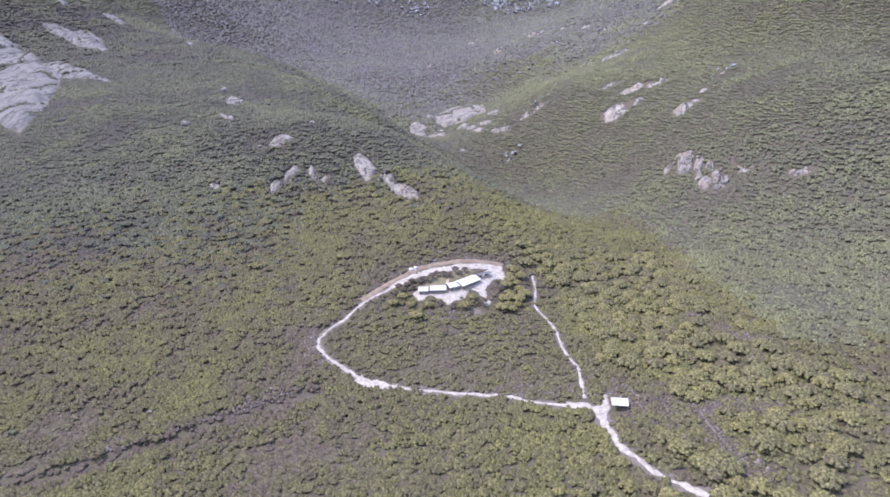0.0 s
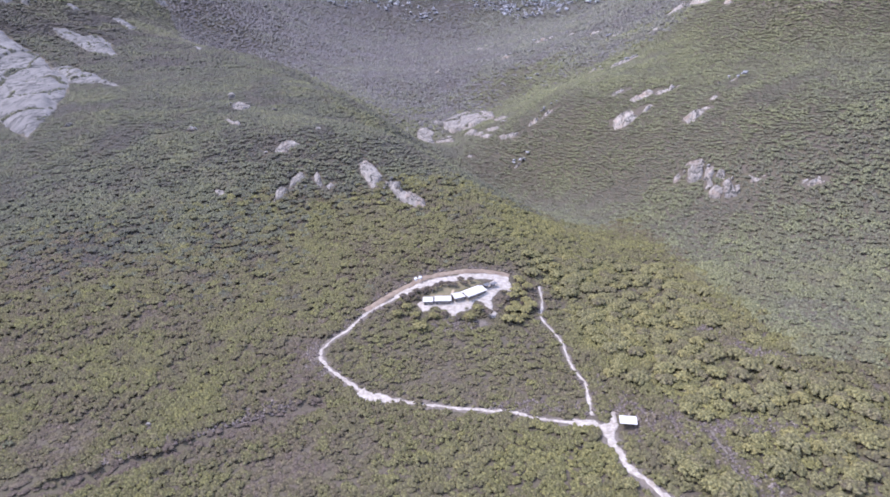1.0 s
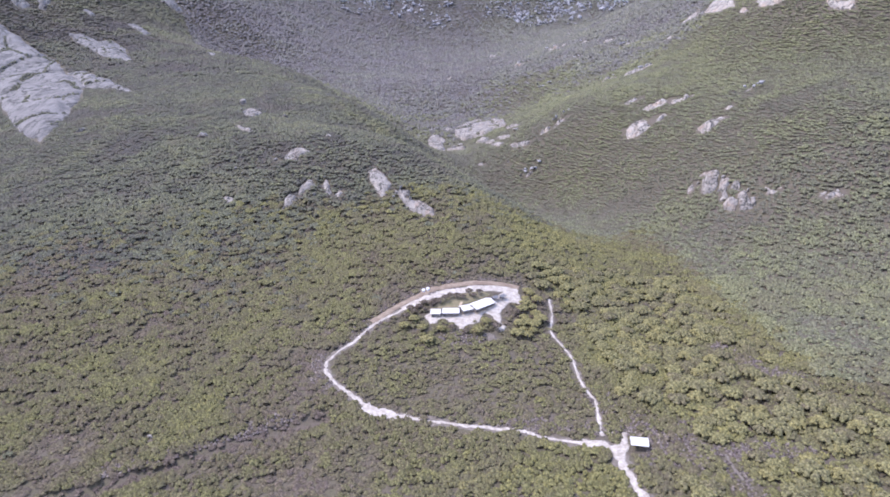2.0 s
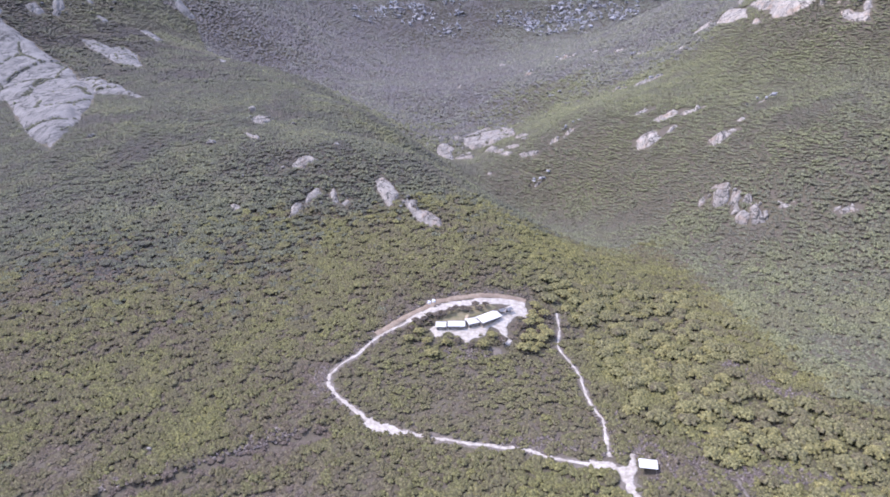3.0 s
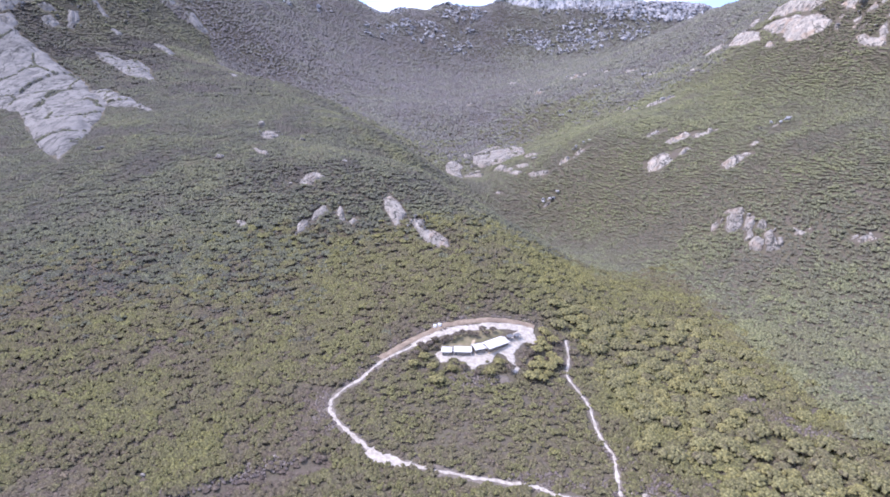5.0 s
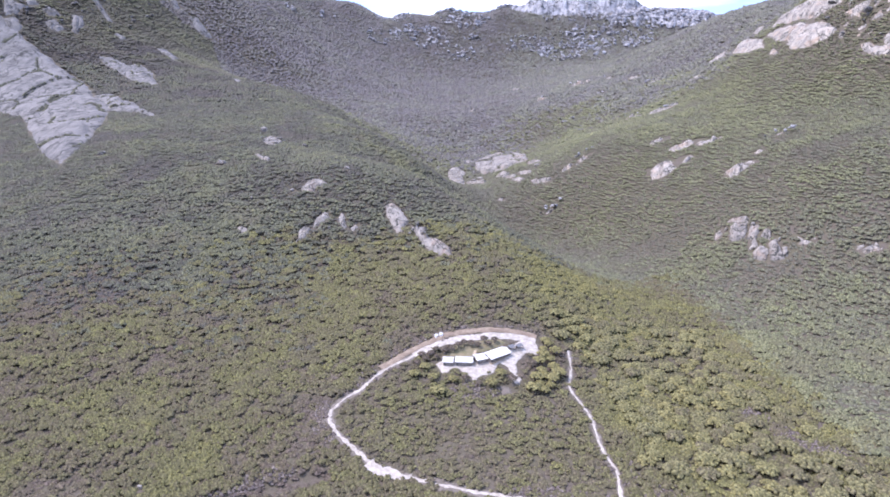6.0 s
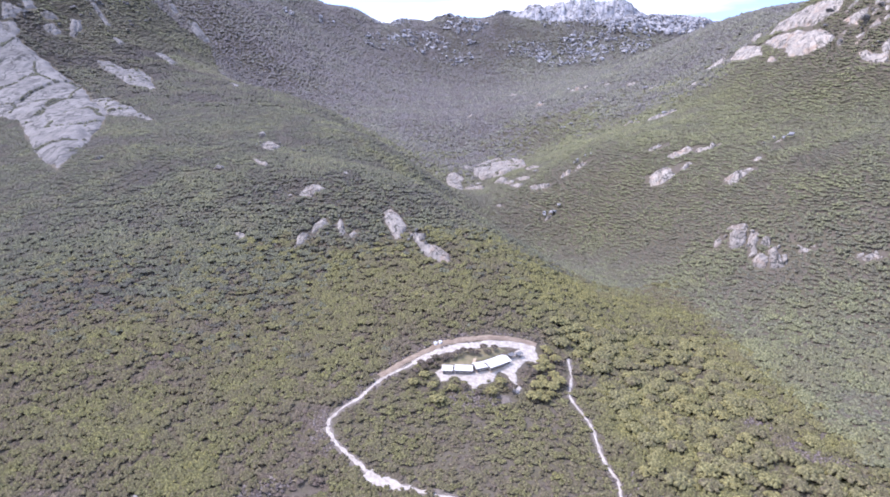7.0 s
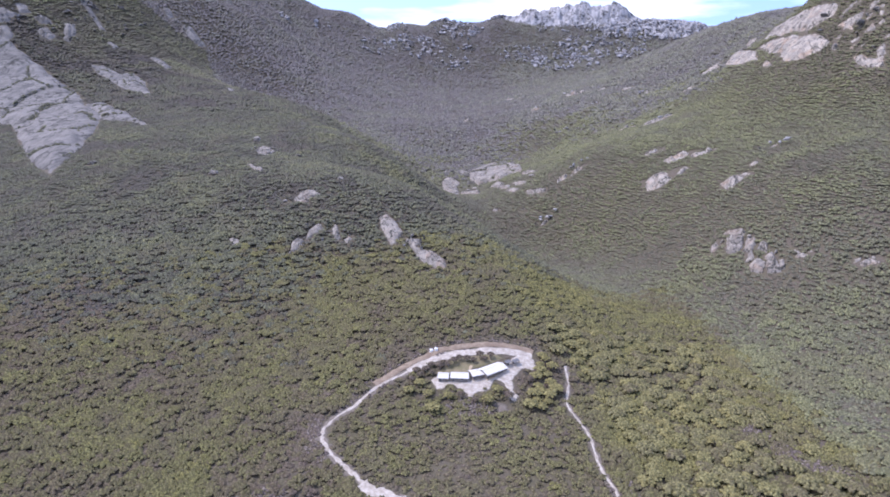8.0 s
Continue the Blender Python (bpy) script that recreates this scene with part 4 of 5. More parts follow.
# ---------------------------------------------------------------- plants
def lumps(name, material, centres, shape, tint, seed, sides=5, rings=1, tufts=0):
    """One mesh of many leafy lumps: uneven rounded domes with an open base, and small loose sprays of leaves on them."""
    rng = np.random.default_rng(seed)
    m = len(centres)
    levels = [(0.95, -0.10)] if rings == 0 else [(0.74, 0.62), (0.98, -0.22)]
    rows = [np.stack([rng.uniform(-0.15, 0.15, m), rng.uniform(-0.15, 0.15, m), rng.uniform(0.86, 1.1, m)], 1)[:, None]]
    spin = rng.uniform(0, 6.28, m)[:, None]
    for k, (wide, high) in enumerate(levels):
        a = (np.arange(sides) + 0.5 * k) * 2 * math.pi / sides + spin + rng.uniform(-0.25, 0.25, (m, sides))
        w = rng.uniform(0.80, 1.20, (m, sides))
        rows.append(np.stack([np.cos(a) * w * wide, np.sin(a) * w * wide, high * w + rng.uniform(-0.08, 0.08, (m, sides))], 2))
    unit = np.concatenate(rows, 1)
    n, j = unit.shape[1], np.arange(sides)
    jn = (j + 1) % sides
    tri = [np.c_[np.zeros(sides, int), 1 + j, 1 + jn]]
    for k in range(len(levels) - 1):
        up, down = 1 + k * sides, 1 + (k + 1) * sides
        tri += [np.c_[up + j, down + j, up + jn], np.c_[down + j, down + jn, up + jn]]
    tri = np.concatenate(tri)
    verts = [(unit * shape[:, None] + centres[:, None]).reshape(-1, 3)]
    faces = [(np.arange(m)[:, None, None] * n + tri[None]).reshape(-1, 3)]
    tints = [np.repeat(tint, n) + rng.normal(0, 0.05, m * n)]
    if tufts:
        d = rng.normal(0, 1, (m, tufts, 3)) * (1, 1, 0.8) + (0, 0, 0.5)
        d /= np.linalg.norm(d, axis=2, keepdims=True)
        p = centres[:, None] + d * shape[:, None] * rng.uniform(0.95, 1.16, (m, tufts, 1))
        facing = d + rng.normal(0, 0.45, d.shape) + (0, 0, 0.5)
        facing /= np.linalg.norm(facing, axis=2, keepdims=True)
        t = np.cross(facing, rng.normal(0, 1, d.shape))
        t /= np.linalg.norm(t, axis=2, keepdims=True) + 1e-9
        b = np.cross(facing, t)
        size = shape[:, :1, None] * rng.uniform(0.12, 0.26, (m, tufts, 1))
        q = np.stack([p + t * size, p + b * size * 0.8, p - t * size * 0.9, p - b * size], 2)
        verts.append(q.reshape(-1, 3))
        faces.append((m * n + np.arange(m * tufts * 4)).reshape(-1, 4))
        tints.append(np.repeat(np.repeat(tint, tufts) + rng.normal(0, 0.08, m * tufts), 4))
    me = mesh_of(name, np.concatenate(verts), faces, material, True)
    at = me.attributes.new("tint", "FLOAT", "POINT")
    at.data.foreach_set("value", np.clip(np.concatenate(tints), 0, 1).astype(np.float32))
    return me


def clustered(x, y, z, r, h, tint, big, lobes, rng):
    """Centres, sizes and tints of leafy lumps: one for a low shrub, several for each broad crown."""
    at, shape, tone = [], [], []
    for k in range(1 + (lobes > 5)):
        sx, sy, sz, sr, sh, st = (v[~big] for v in (x, y, z, r, h, tint))
        lr = sr * (1.0 if lobes < 6 else rng.uniform(0.50, 0.78, len(sr)))
        off = 0.0 if lobes < 6 else 0.5
        at.append(np.c_[sx + off * rng.uniform(-1, 1, len(sx)) * sr, sy + off * rng.uniform(-1, 1, len(sx)) * sr, sz + 0.15 * off * rng.uniform(-1, 1, len(sx)) * sr])
        shape.append(np.c_[lr, lr * rng.uniform(0.8, 1.2, len(lr)), sh])
        tone.append(st + off * rng.normal(0, 0.10, len(st)))
    bx, by, bz, br, bh, bt = (v[big] for v in (x, y, z, r, h, tint))
    turn = rng.uniform(0, 6.28, len(bx))
    for k in range(lobes):
        far = np.zeros(len(bx)) if k == 0 and lobes != 3 else br * (rng.uniform(0.45, 0.72, len(bx)) if lobes < 6 else rng.uniform(0.30, 0.85, len(bx)))
        a = turn + k * 2 * math.pi / max(1, lobes - (lobes != 3)) + rng.uniform(-0.4, 0.4, len(bx))
        lr = br * (rng.uniform(0.42, 0.62, len(bx)) if lobes < 6 else rng.uniform(0.27, 0.45, len(bx)))
        at.append(np.c_[bx + np.cos(a) * far, by + np.sin(a) * far, bz + bh * (0.25 - 0.5 * (far / br) ** 2) + rng.uniform(-0.12, 0.12, len(bx)) * br])
        shape.append(np.c_[lr, lr * rng.uniform(0.8, 1.2, len(bx)), np.maximum(bh * rng.uniform(0.7, 1.0, len(bx)), 0.45 * lr)])
        tone.append(bt + rng.normal(0, 0.07, len(bx)))
    return np.concatenate(at), np.concatenate(shape), np.concatenate(tone)


def scattered(x0, x1, y0, y1, gap, seed):
    """Places in rows, each shifted at random."""
    rng = np.random.default_rng(seed)
    x, y = np.meshgrid(np.arange(x0, x1, gap), np.arange(y0, y1, gap * 0.9))
    x = x + (np.arange(x.shape[0]) % 2)[:, None] * gap / 2
    return x.ravel() + rng.uniform(-0.42, 0.42, x.size) * gap, y.ravel() + rng.uniform(-0.42, 0.42, x.size) * gap


def in_valley(x, y, margin=45):
    """The stretch of country that lies before the lens in plan, with a margin."""
    return (np.abs(x + 0.03 * y) < 0.765 * y + margin) & (y > 112)


def cracks(x, y, ring):
    """Where shrubs root in the joints of a large slab."""
    if ring is YARD:
        return (grain(x, y, 3.0, 97) > 0.50) & (y < 268)
    return np.zeros(np.shape(x), bool)


def overgrown(x, y):
    """Stretches where the scrub has closed over the track."""
    return ((x > -17.5) & (x < -12) & (y < 206)) & (rough(x, y, 5, 77) > -0.35)


def open_ground(x, y, r):
    """True where a crown of radius r may stand."""
    ok = line_gap(x, y, TRACK_LOOP) > np.where(overgrown(x, y), -1, 0.75 + 0.60 * r + 0.8 * rough(x, y, 5, 99) + 1.4 * (y > 276))
    ok &= line_gap(x, y, TRACK_SOUTH) > 1.0 + 0.55 * r + 0.7 * rough(x, y, 5, 99)
    ok &= line_gap(x, y, TRACK_STUB) > 0.6 + 0.65 * r
    ok &= line_gap(x, y, FOOTPATH) > 0.55 + 0.55 * r + 0.4 * rough(x, y, 5, 98)
    ok &= line_gap(x, y, OLD_TRACK) > 0.5 + 0.6 * r
    ok &= line_gap(x, y, BANK) > 1.6 + 0.6 * r
    for cx, cy, rx, ry, turn in BARE:
        c, s = math.cos(radians(turn)), math.sin(radians(turn))
        u, v = (x - cx) * c + (y - cy) * s, (y - cy) * c - (x - cx) * s
        ok &= (u / (rx + 0.35 * r)) ** 2 + (v / (ry + 0.35 * r)) ** 2 > 1
    for ring in BARE_RINGS:
        low, high = np.min(ring, 0) - 4, np.max(ring, 0) + 4
        k = np.nonzero((x > low[0]) & (x < high[0]) & (y > low[1]) & (y < high[1]))[0]
        if len(k):
            near = line_gap(x[k], y[k], list(ring) + [ring[0]]) < 0.45 * r[k] if np.ndim(r) else line_gap(x[k], y[k], list(ring) + [ring[0]]) < 0.45 * r
            ok[k] &= ~(in_ring(x[k], y[k], ring) | near) | cracks(x[k], y[k], ring)
    return ok


WOOD = [(34, 296), (42, 335), (62, 365), (90, 382), (114, 362), (124, 300), (121, 228), (131, 190), (150, 165), (150, 118), (86, 120), (72, 140), (66, 160), (80, 183), (62, 200), (56, 226), (52, 262), (48, 284)]


def woodland(x, y):
    """From 0 to 1: how much of the taller yellow-green wood stands here."""
    side = line_gap(x, y, WOOD + WOOD[:1]) * np.where(in_ring(x, y, WOOD), 1, -1)
    w = np.clip((side + 3 + 9 * rough(x, y, 34, 31)) / 9, 0, 1)
    near_band = np.clip((174 - y + 8 * rough(x, y, 25, 35)) / 10, 0, 1) * 0.45
    return np.clip(np.maximum(w, near_band), 0, 1)


LOOP_RING = TRACK_LOOP + FOOTPATH[:1] + FOOTPATH[1:]


def inside_loop(x, y):
    """True inside the ring of track and footpath."""
    odd = np.zeros(np.shape(x), bool)
    p = LOOP_RING + LOOP_RING[:1]
    for (ax, ay), (bx, by) in zip(p[:-1], p[1:]):
        if ay != by:
            odd ^= ((ay > y) != (by > y)) & (x < (bx - ax) * (y - ay) / (by - ay) + ax)
    return odd


def heath(name, x, y, gap, lobes, seed, material, label, tall=1.0, sides=5, tufts=0, rings=1):
    rng = np.random.default_rng(seed)
    wood = woodland(x, y)
    low = np.clip(0.5 + 0.9 * rough(x, y, 34, 61) , 0, 1)
    brown = np.clip((rough(x, y, 48, 71) - 0.16) * 2.4, 0, 1)
    loop = inside_loop(x, y)
    brown = np.where(loop, np.clip(brown + 0.15, 0, 1), brown)
    # the gully also darkens the leaf tint, painting in the shadow of its hollow
    gully = np.exp(-(line_gap(x, y, GULLY) / 3.2) ** 2)
    dry = np.max([np.exp(-(line_gap(x, y, line) / 3.4) ** 2) for line in DRY], axis=0)
    for cx, cy, size in ((36, 193, 11), (22, 197, 9), (58, 183, 9), (74, 174, 10), (90, 172, 9), (-63, 238, 8), (-48, 262, 8), (-75, 262, 30), (0, 226, 26), (-35, 165, 20), (-95, 300, 26), (-60, 222, 14)):
        brown = np.maximum(brown, 0.8 * np.exp(-((x - cx) ** 2 + (y - cy) ** 2) / size ** 2) * np.clip(0.8 + rough(x, y, 14, 73), 0, 1))
    brown = np.maximum(brown, np.maximum(dry, 0.9 * np.exp(-((line_gap(x, y, BANK) - 4.0) / 3.0) ** 2) * (y > 284)))
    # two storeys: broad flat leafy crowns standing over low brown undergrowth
    deep = np.exp(-((x + 165) / 170) ** 2 - ((y - 410) / 170) ** 2)   # taller, denser crowns on the foot of the hill, shaded gaps painted into tint
    rim = np.exp(-(line_gap(x, y, WOOD[1:7]) / 22) ** 2) * (1 - wood)   # fresh growth round the upper edge of the wood
    brown = brown * (1 - 0.7 * deep) * (1 - rim)
    big = rng.random(len(x)) < np.clip(0.40 + 0.15 * deep + 0.40 * (low - 0.5) - 0.32 * brown - 0.6 * gully + 0.25 * rough(x, y, 9 * gap, 67), 0.04, 0.8)
    r = gap * np.where(big, rng.uniform(0.62, 1.30, len(x)), rng.uniform(0.50, 0.98, len(x)))
    r = np.where(loop, r * 0.85, r * np.where(big, 1 + 0.25 * deep, 1))
    h = r * np.where(big, rng.uniform(0.32, 0.52, len(x)), rng.uniform(0.35, 0.65, len(x))) * tall * (1 - 0.35 * brown) * (1 - 0.6 * gully) * np.where(loop, 0.8, 1)
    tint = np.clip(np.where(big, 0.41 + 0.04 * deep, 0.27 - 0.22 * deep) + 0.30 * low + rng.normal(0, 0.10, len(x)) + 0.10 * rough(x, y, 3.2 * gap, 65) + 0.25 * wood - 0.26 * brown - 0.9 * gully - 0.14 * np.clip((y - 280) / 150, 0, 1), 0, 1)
    tint = np.clip(tint + 0.22 * np.clip((y - 380) / 200, 0, 1) * np.clip((x - 40) / 100, 0, 1) + 0.20 * rough(x, y, 150, 68) * np.clip((y - 700) / 200, 0, 1) + 0.22 * rim, 0, 1)
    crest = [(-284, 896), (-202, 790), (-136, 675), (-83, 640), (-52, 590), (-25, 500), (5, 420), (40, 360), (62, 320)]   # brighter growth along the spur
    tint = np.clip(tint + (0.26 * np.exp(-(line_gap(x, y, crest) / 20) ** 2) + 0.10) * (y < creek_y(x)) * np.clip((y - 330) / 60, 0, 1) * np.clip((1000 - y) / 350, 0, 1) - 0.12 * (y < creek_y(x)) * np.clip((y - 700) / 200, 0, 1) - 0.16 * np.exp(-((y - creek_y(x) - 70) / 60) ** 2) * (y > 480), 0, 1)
    keep = open_ground(x, y, r)
    x, y, r, h, tint, brown, big, deep = (v[keep] for v in (x, y, r, h, tint, brown, big, deep))
    z = ground_z(x, y) + gap * np.where(big, rng.uniform(0.16, 0.38, len(x)) * (1 + 1.1 * deep), rng.uniform(0.02, 0.16, len(x))) * (1 - 0.45 * brown) * tall
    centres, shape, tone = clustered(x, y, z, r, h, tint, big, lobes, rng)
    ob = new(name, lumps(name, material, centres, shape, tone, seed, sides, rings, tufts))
    return tagged(ob, label, "scrub", kind="stuff")


CREEK = [(-560, 1330), (-440, 1110), (-330, 1060), (-250, 980), (-165, 860), (-95, 740), (-58, 700), (-32, 665), (0, 560), (35, 470), (62, 410), (90, 385), (130, 360)]


def creek_y(x):
    """Where the creek behind the spur runs."""
    return np.interp(x, [p[0] for p in CREEK], [p[1] for p in CREEK])


def hillward(x, y, seed):
    """True where the duller green of the hillsides takes over from the olive of the flat."""
    east = 2.0 * np.clip((x - 118 - 0.05 * (y - 200)) / 25, 0, 1) * np.clip((y - 178) / 30, 0, 1) - 2.5 * woodland(x, y)
    return (y - 330 - 0.5 * np.clip(x + 60, -220, 0)) / 150 + east + 0.6 * rough(x, y, 60, 95) + np.random.default_rng(seed).normal(0, 0.3, len(x)) > 0.5


x, y = scattered(-420, 420, 96, 470, 2.4, 1)
use = in_valley(x, y) & (y < 420 + 30 * rough(x, y, 40, 9))
x, y = x[use], y[use]
high = hillward(x, y, 23)
east = high & (x > 60)
heath("scrub", x[~high], y[~high], 2.4, 9, 11, HEATH, "dense olive green coastal scrub with brown patches", 1.1, 6, 1, 0)
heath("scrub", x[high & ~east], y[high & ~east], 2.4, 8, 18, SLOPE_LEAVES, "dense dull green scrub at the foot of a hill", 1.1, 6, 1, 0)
heath("scrub", x[east], y[east], 2.4, 8, 24, HILL_LEAVES, "fine grey green scrub on a gentle hillside", 1.1, 6, 0, 0)
for gap, start, y0, y1 in ((2.3, 420, 380, 640), (2.7, 590, 560, 860)):
    x, y = scattered(-720, 720, y0, y1, gap, 2)
    use = in_valley(x, y) & (y >= start + 30 * rough(x, y, 40, 9)) & (y < (590 + 30 * rough(x, y, 40, 9) if start == 420 else 800 + 50 * rough(x, y, 60, 10)))
    x, y = x[use], y[use]
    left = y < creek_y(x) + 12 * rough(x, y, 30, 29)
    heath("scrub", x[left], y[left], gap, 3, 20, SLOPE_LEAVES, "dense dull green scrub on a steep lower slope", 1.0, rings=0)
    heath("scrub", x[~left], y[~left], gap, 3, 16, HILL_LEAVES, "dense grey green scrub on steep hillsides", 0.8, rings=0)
x, y = scattered(-1100, 760, 740, 1380, 4.3, 3)
use = in_valley(x, y) & (y >= 800 + 50 * rough(x, y, 60, 10)) & (y < 1300 + 60 * rough(x, y, 80, 12)) & (x < 0.5 * y)
x, y = x[use], y[use]
# crowns take the haze-tinted colours more and more with distance
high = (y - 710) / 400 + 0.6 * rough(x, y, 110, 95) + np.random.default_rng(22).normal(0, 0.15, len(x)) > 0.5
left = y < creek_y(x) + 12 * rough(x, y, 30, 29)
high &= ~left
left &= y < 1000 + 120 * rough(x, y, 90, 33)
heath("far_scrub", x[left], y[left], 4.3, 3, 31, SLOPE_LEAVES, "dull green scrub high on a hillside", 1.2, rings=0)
heath("far_scrub", x[~high & ~left], y[~high & ~left], 4.3, 3, 17, HILL_LEAVES, "grey green scrub on the upper slopes", 1.0, rings=0)
heath("far_scrub", x[high], y[high], 4.3, 3, 13, HAZED_LEAVES, "scrub greyed by haze over the upper valley", 1.4, rings=0)
x, y = scattered(-1150, 1000, 1220, 2330, 5.6, 4)
use = in_valley(x, y) & (y >= 1300 + 60 * rough(x, y, 80, 12)) & (x > -0.52 * y) & (x < 0.40 * y)
heath("far_woods", x[use], y[use], 5.6, 1, 14, HAZED_LEAVES, "distant grey green woods paled by haze below a rocky skyline", 1.6, rings=0)
x, y = scattered(-170, 170, -80, 150, 4.4, 6)
use = ~in_valley(x, y)
heath("scrub", x[use], y[use], 4.4, 3, 19, HEATH, "dense olive green scrub on rolling ground", 0.9, 4)
x, y = scattered(-800, 800, -150, 1100, 14.0, 5)
use = ~in_valley(x, y) & ~((np.abs(x) < 168) & (y < 150) & (y > -78))
heath("outer_scrub", x[use], y[use], 14.0, 3, 15, HEATH, "open olive green scrub on rolling ground", 0.45, 4)


# dead and twiggy undergrowth along dry gullies and track sides
BRUSH = DRY + [[(50, 206), (53, 197), (60, 190)], [(56, 184), (64, 186), (74, 182)], [(18, 193), (28, 192), (38, 190), (47, 187)], [(54, 187), (62, 180), (70, 174)], [(-66, 206), (-80, 200), (-98, 192), (-120, 180)], [(-62, 246), (-60, 234), (-56, 226)], BANK, [(-46, 266), (-52, 257)], [(60, 170), (66, 168), (72, 166)], [(2, 254), (-6, 252), (10, 251)]]
x, y = scattered(-125, 125, 130, 304, 1.15, 41)
near = np.min([line_gap(x, y, line) for line in BRUSH], axis=0)
rng = np.random.default_rng(42)
use = (near < 4.2 + 2.5 * rough(x, y, 9, 43)) & (rng.random(len(x)) < 0.8) & ((line_gap(x, y, BANK) > 2.4) | (y < 268)) & open_ground(x, y, 0.5)
x, y = x[use], y[use]
r = rng.uniform(0.45, 1.0, len(x))
brush = lumps("dry_scrub", DRY_BRUSH, np.c_[x, y, ground_z(x, y) + 0.25], np.c_[r, r * 0.9, r * rng.uniform(0.7, 1.2, len(x))], rng.uniform(0, 1, len(x)), 44, 5, 0, 2)
tagged(new("dry_scrub", brush), "grey brown dry twiggy brush along gullies and tracks", "scrub", kind="stuff")


# shrubs rooted in the joints of the large slabs
rng = np.random.default_rng(25)
for ring, make in JOINTS:
    p = np.array(ring, float)
    x, y = scattered(p[:, 0].min(), p[:, 0].max(), p[:, 1].min(), p[:, 1].max(), 2.6, 26)
    d, rise, gap = swelling(x, y, ring, **make)
    use = (d > 3) & (gap < 0.06) & (rough(x, y, 30, 27) > -0.05)
    if use.sum() < 6:
        continue
    x, y, z = x[use], y[use], ground_z(x[use], y[use]) + rise[use]
    r = rng.uniform(1.2, 2.6, len(x))
    tagged(new("scrub", lumps("scrub", HILL_LEAVES, np.c_[x, y, z + 0.2], np.c_[r, r * 0.9, r * 0.7], rng.uniform(0.0, 0.4, len(x)), 28)), "dark shrubs rooted in joints of bare granite", "scrub", kind="stuff")

# ---------------------------------------------------------------- single trees
def limb(bm, a, b, ra, rb, sides=6):
    """A tapering round length of wood."""
    a, b = Vector(a), Vector(b)
    m = Matrix.Translation((a + b) / 2) @ (b - a).to_track_quat("Z", "Y").to_matrix().to_4x4()
    bmesh.ops.create_cone(bm, cap_ends=False, segments=sides, radius1=ra, radius2=rb, depth=(b - a).length, matrix=m)


def tree_kind(name, seed, spread, height, tint, material, label, lobes=34):
    """A many-stemmed low tree: a trunk, limbs, and a crown of leafy lobes."""
    rng = np.random.default_rng(seed)
    top = thing(name, Matrix.Identity(4), label, "tree")
    fork = Vector((rng.uniform(-0.2, 0.2), rng.uniform(-0.2, 0.2), height * 0.30))
    bm = bmesh.new()
    limb(bm, (0, 0, -0.6), fork * 0.5, 0.22, 0.18)
    limb(bm, fork * 0.5, fork, 0.18, 0.14)
    part("trunk", bm, BARK, top, "grey tapered trunk")
    at = []
    for k in range(lobes):
        a, far = k * 2.4 + rng.uniform(-0.3, 0.3), 0.80 * spread * math.sqrt((k + 0.2) / lobes)
        at.append((math.cos(a) * far, math.sin(a) * far, height * (0.84 - 0.34 * (far / spread) ** 2) + rng.uniform(-0.18, 0.18)))
        if k % 6 == 1:
            bm = bmesh.new()
            mid = fork.lerp(Vector(at[-1]), 0.5) + Vector((0, 0, 0.1 * height))
            limb(bm, fork, mid, 0.11, 0.07, 5)
            limb(bm, mid, at[-1], 0.07, 0.03, 5)
            part("limb", bm, BARK, top)
    at = np.array(at)
    r = spread * rng.uniform(0.16, 0.27, lobes)
    shape = np.c_[r, r * rng.uniform(0.85, 1.15, lobes), r * rng.uniform(0.55, 0.8, lobes)]
    me = lumps("crown", material, at, shape, tint + rng.normal(0, 0.09, lobes), seed, 5, 1, 6)
    part("crown", me, material, top)
    return top


def plant(kinds, spots, seed, group, low=0.8, high=1.2, sunk=0.0):
    """Stands copies of the kinds on the ground; the first of each kind is the tree itself."""
    rng = np.random.default_rng(seed)
    fresh = list(kinds)
    for n, (px, py) in enumerate(spots):
        k = kinds[rng.integers(len(kinds))]
        s = rng.uniform(low, high)
        m = Matrix.LocRotScale((px, py, gz(px, py) - sunk), Euler((0, 0, rng.uniform(0, 6.28))), (s, s, s * rng.uniform(0.9, 1.1)))
        if k in fresh:
            fresh.remove(k)
            k.matrix_world = m
            tagged(k, group=group)
        else:
            ob = copy_thing(k, pose(0, 0, 0))
            ob.matrix_basis = m
            tagged(ob, group=group)


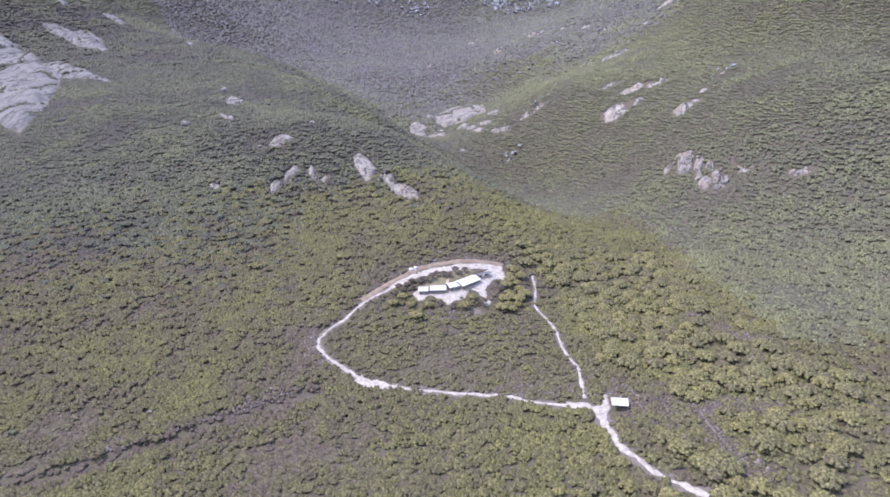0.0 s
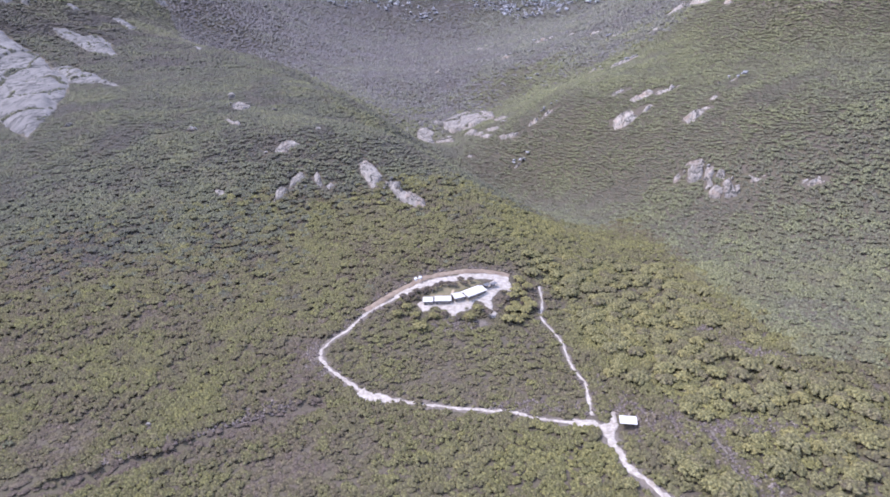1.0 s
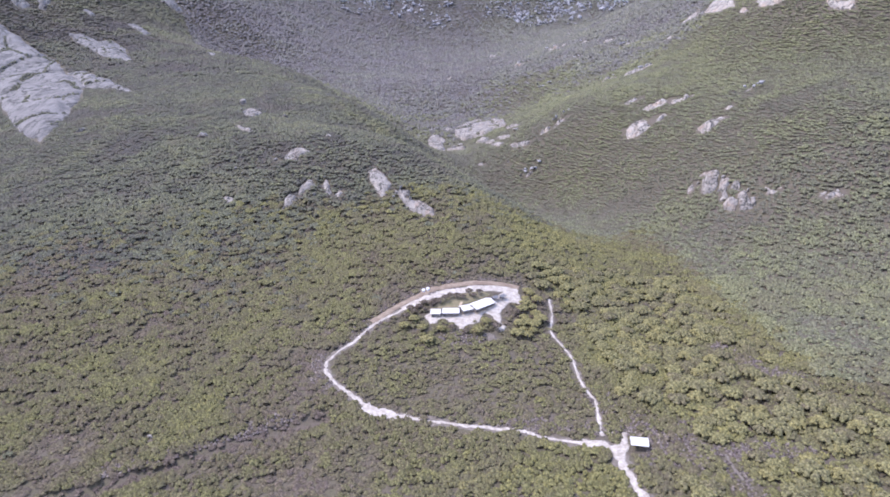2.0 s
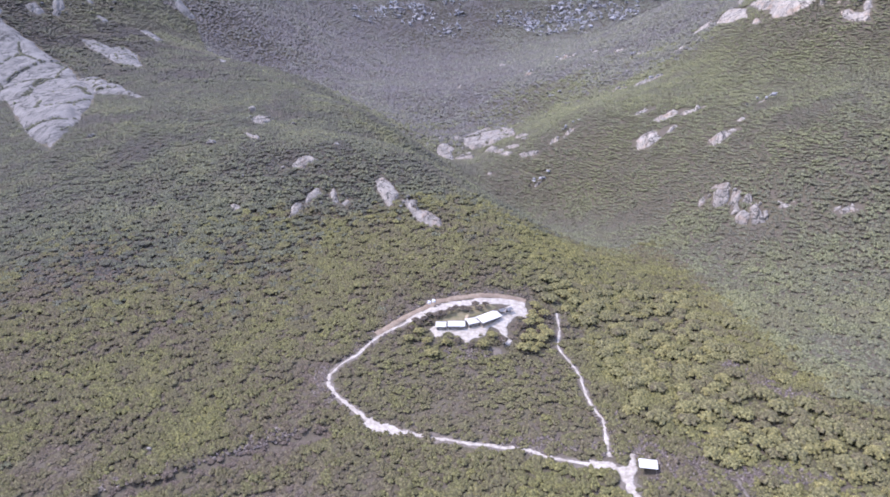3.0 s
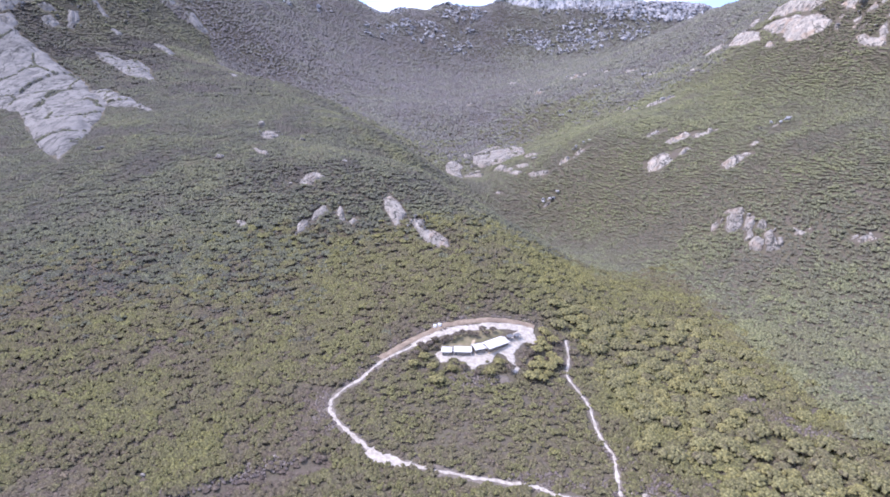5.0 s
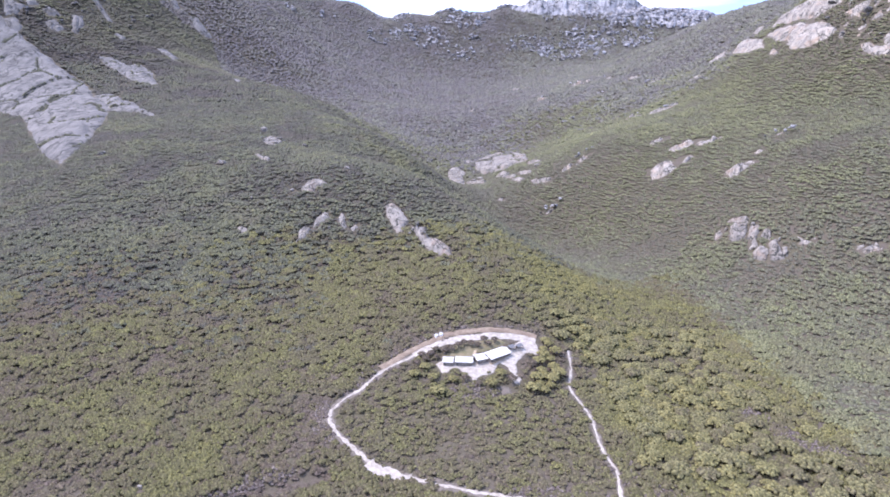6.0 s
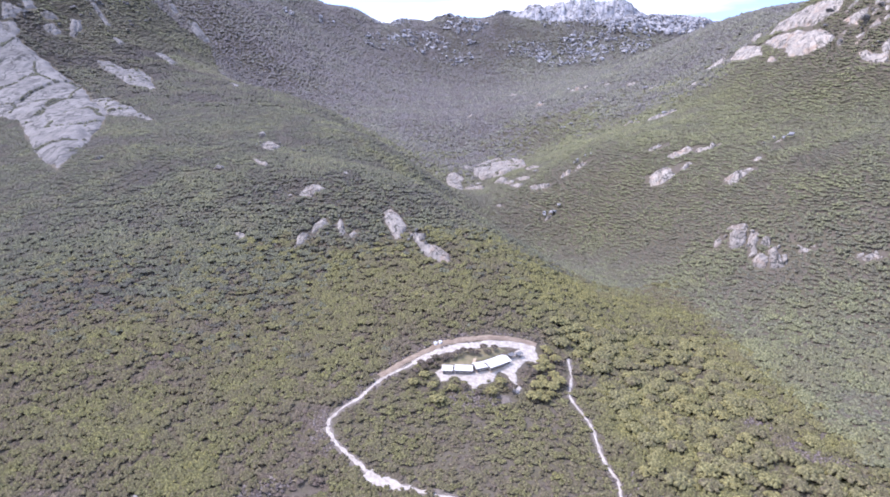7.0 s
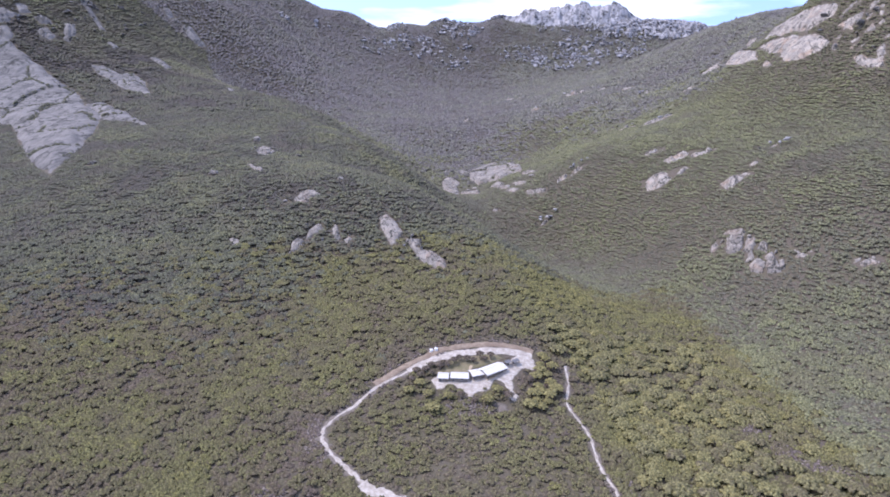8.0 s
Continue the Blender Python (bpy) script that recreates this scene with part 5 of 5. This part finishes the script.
camp_green = [tree_kind("tree", 71, 2.6, 3.8, 1.0, WOOD_LEAVES, "bushy yellow green tree in a sandy camp clearing"),
              tree_kind("tree", 72, 2.9, 3.9, 0.90, WOOD_LEAVES, "rounded olive green tree beside the huts")]
camp_dark = [tree_kind("tree", 73, 2.3, 4.4, 0.02, HEATH, "dense dark green bush at the edge of a sandy yard"),
             tree_kind("tree", 74, 2.0, 3.6, 0.10, HEATH, "dark rounded bush beside white huts")]
plant(camp_green, [(-8.2, 258.3), (-17.3, 259.8), (12.2, 262.6), (8.0, 255.4), (27.5, 261.6), (31.1, 263.4), (35.1, 287.1), (32.2, 283.2), (-21.3, 268.1), (-14.2, 250.5), (25.5, 253.6), (30.1, 252.6), (34.1, 260.9), (-25.5, 263.0), (34.5, 276.0), (35.5, 269.5), (37.5, 281.5), (29.5, 273.0), (31.5, 278.5), (28.5, 257.5), (33.0, 256.5), (37.0, 264.5), (30.0, 267.5), (33.5, 290.5)], 81, "trees round the camp", 0.9, 1.3, 0.5)
# dark bushes; those just right of green trees stand in for their cast shadows
plant(camp_dark, [(-3.3, 258.6), (2.8, 255.6), (16.9, 258.3), (26.5, 271.4), (-1.3, 284.0), (-7.0, 281.9), (-11.8, 281.3), (9.7, 286.6), (4.8, 286.3), (7.0, 284.0), (1.8, 283.0), (-4.5, 284.5), (-9.5, 280.0), (-13.0, 278.8), (-17.0, 280.2), (-19.4, 276.3), (-21.7, 273.2), (-16.6, 274.7), (-23.5, 276.0), (-25.0, 271.0), (26.5, 270.5)], 82, "dark bushes round the camp", 0.75, 1.1, 0.4)

wood = [tree_kind("tree", 75, 3.6, 3.7, 0.78, WOOD_LEAVES, "spreading yellow green tree in dense wood"),
        tree_kind("tree", 76, 4.1, 4.0, 0.55, WOOD_LEAVES, "broad olive yellow tree in dense wood"),
        tree_kind("tree", 77, 3.3, 3.5, 1.0, WOOD_LEAVES, "rounded yellow green tree in dense wood"),
        tree_kind("tree", 78, 3.5, 3.6, 0.30, WOOD_LEAVES, "dull green tree in dense wood")]
x, y = scattered(36, 170, 122, 390, 6.0, 83)
rng = np.random.default_rng(84)
ok = (woodland(x, y) > 0.15) & (x > 36) & open_ground(x, y, 3.0) & np.all([line_gap(x, y, line) > 4.5 for line in DRY], axis=0) & in_valley(x, y, 10) & (rng.random(len(x)) < 0.78 * woodland(x, y))
order = np.argsort(np.hypot(x[ok] - 90, y[ok] - 190))[:290]
plant(wood, list(zip(x[ok][order], y[ok][order])), 85, "trees of the wood", 0.75, 1.2, 0.7)
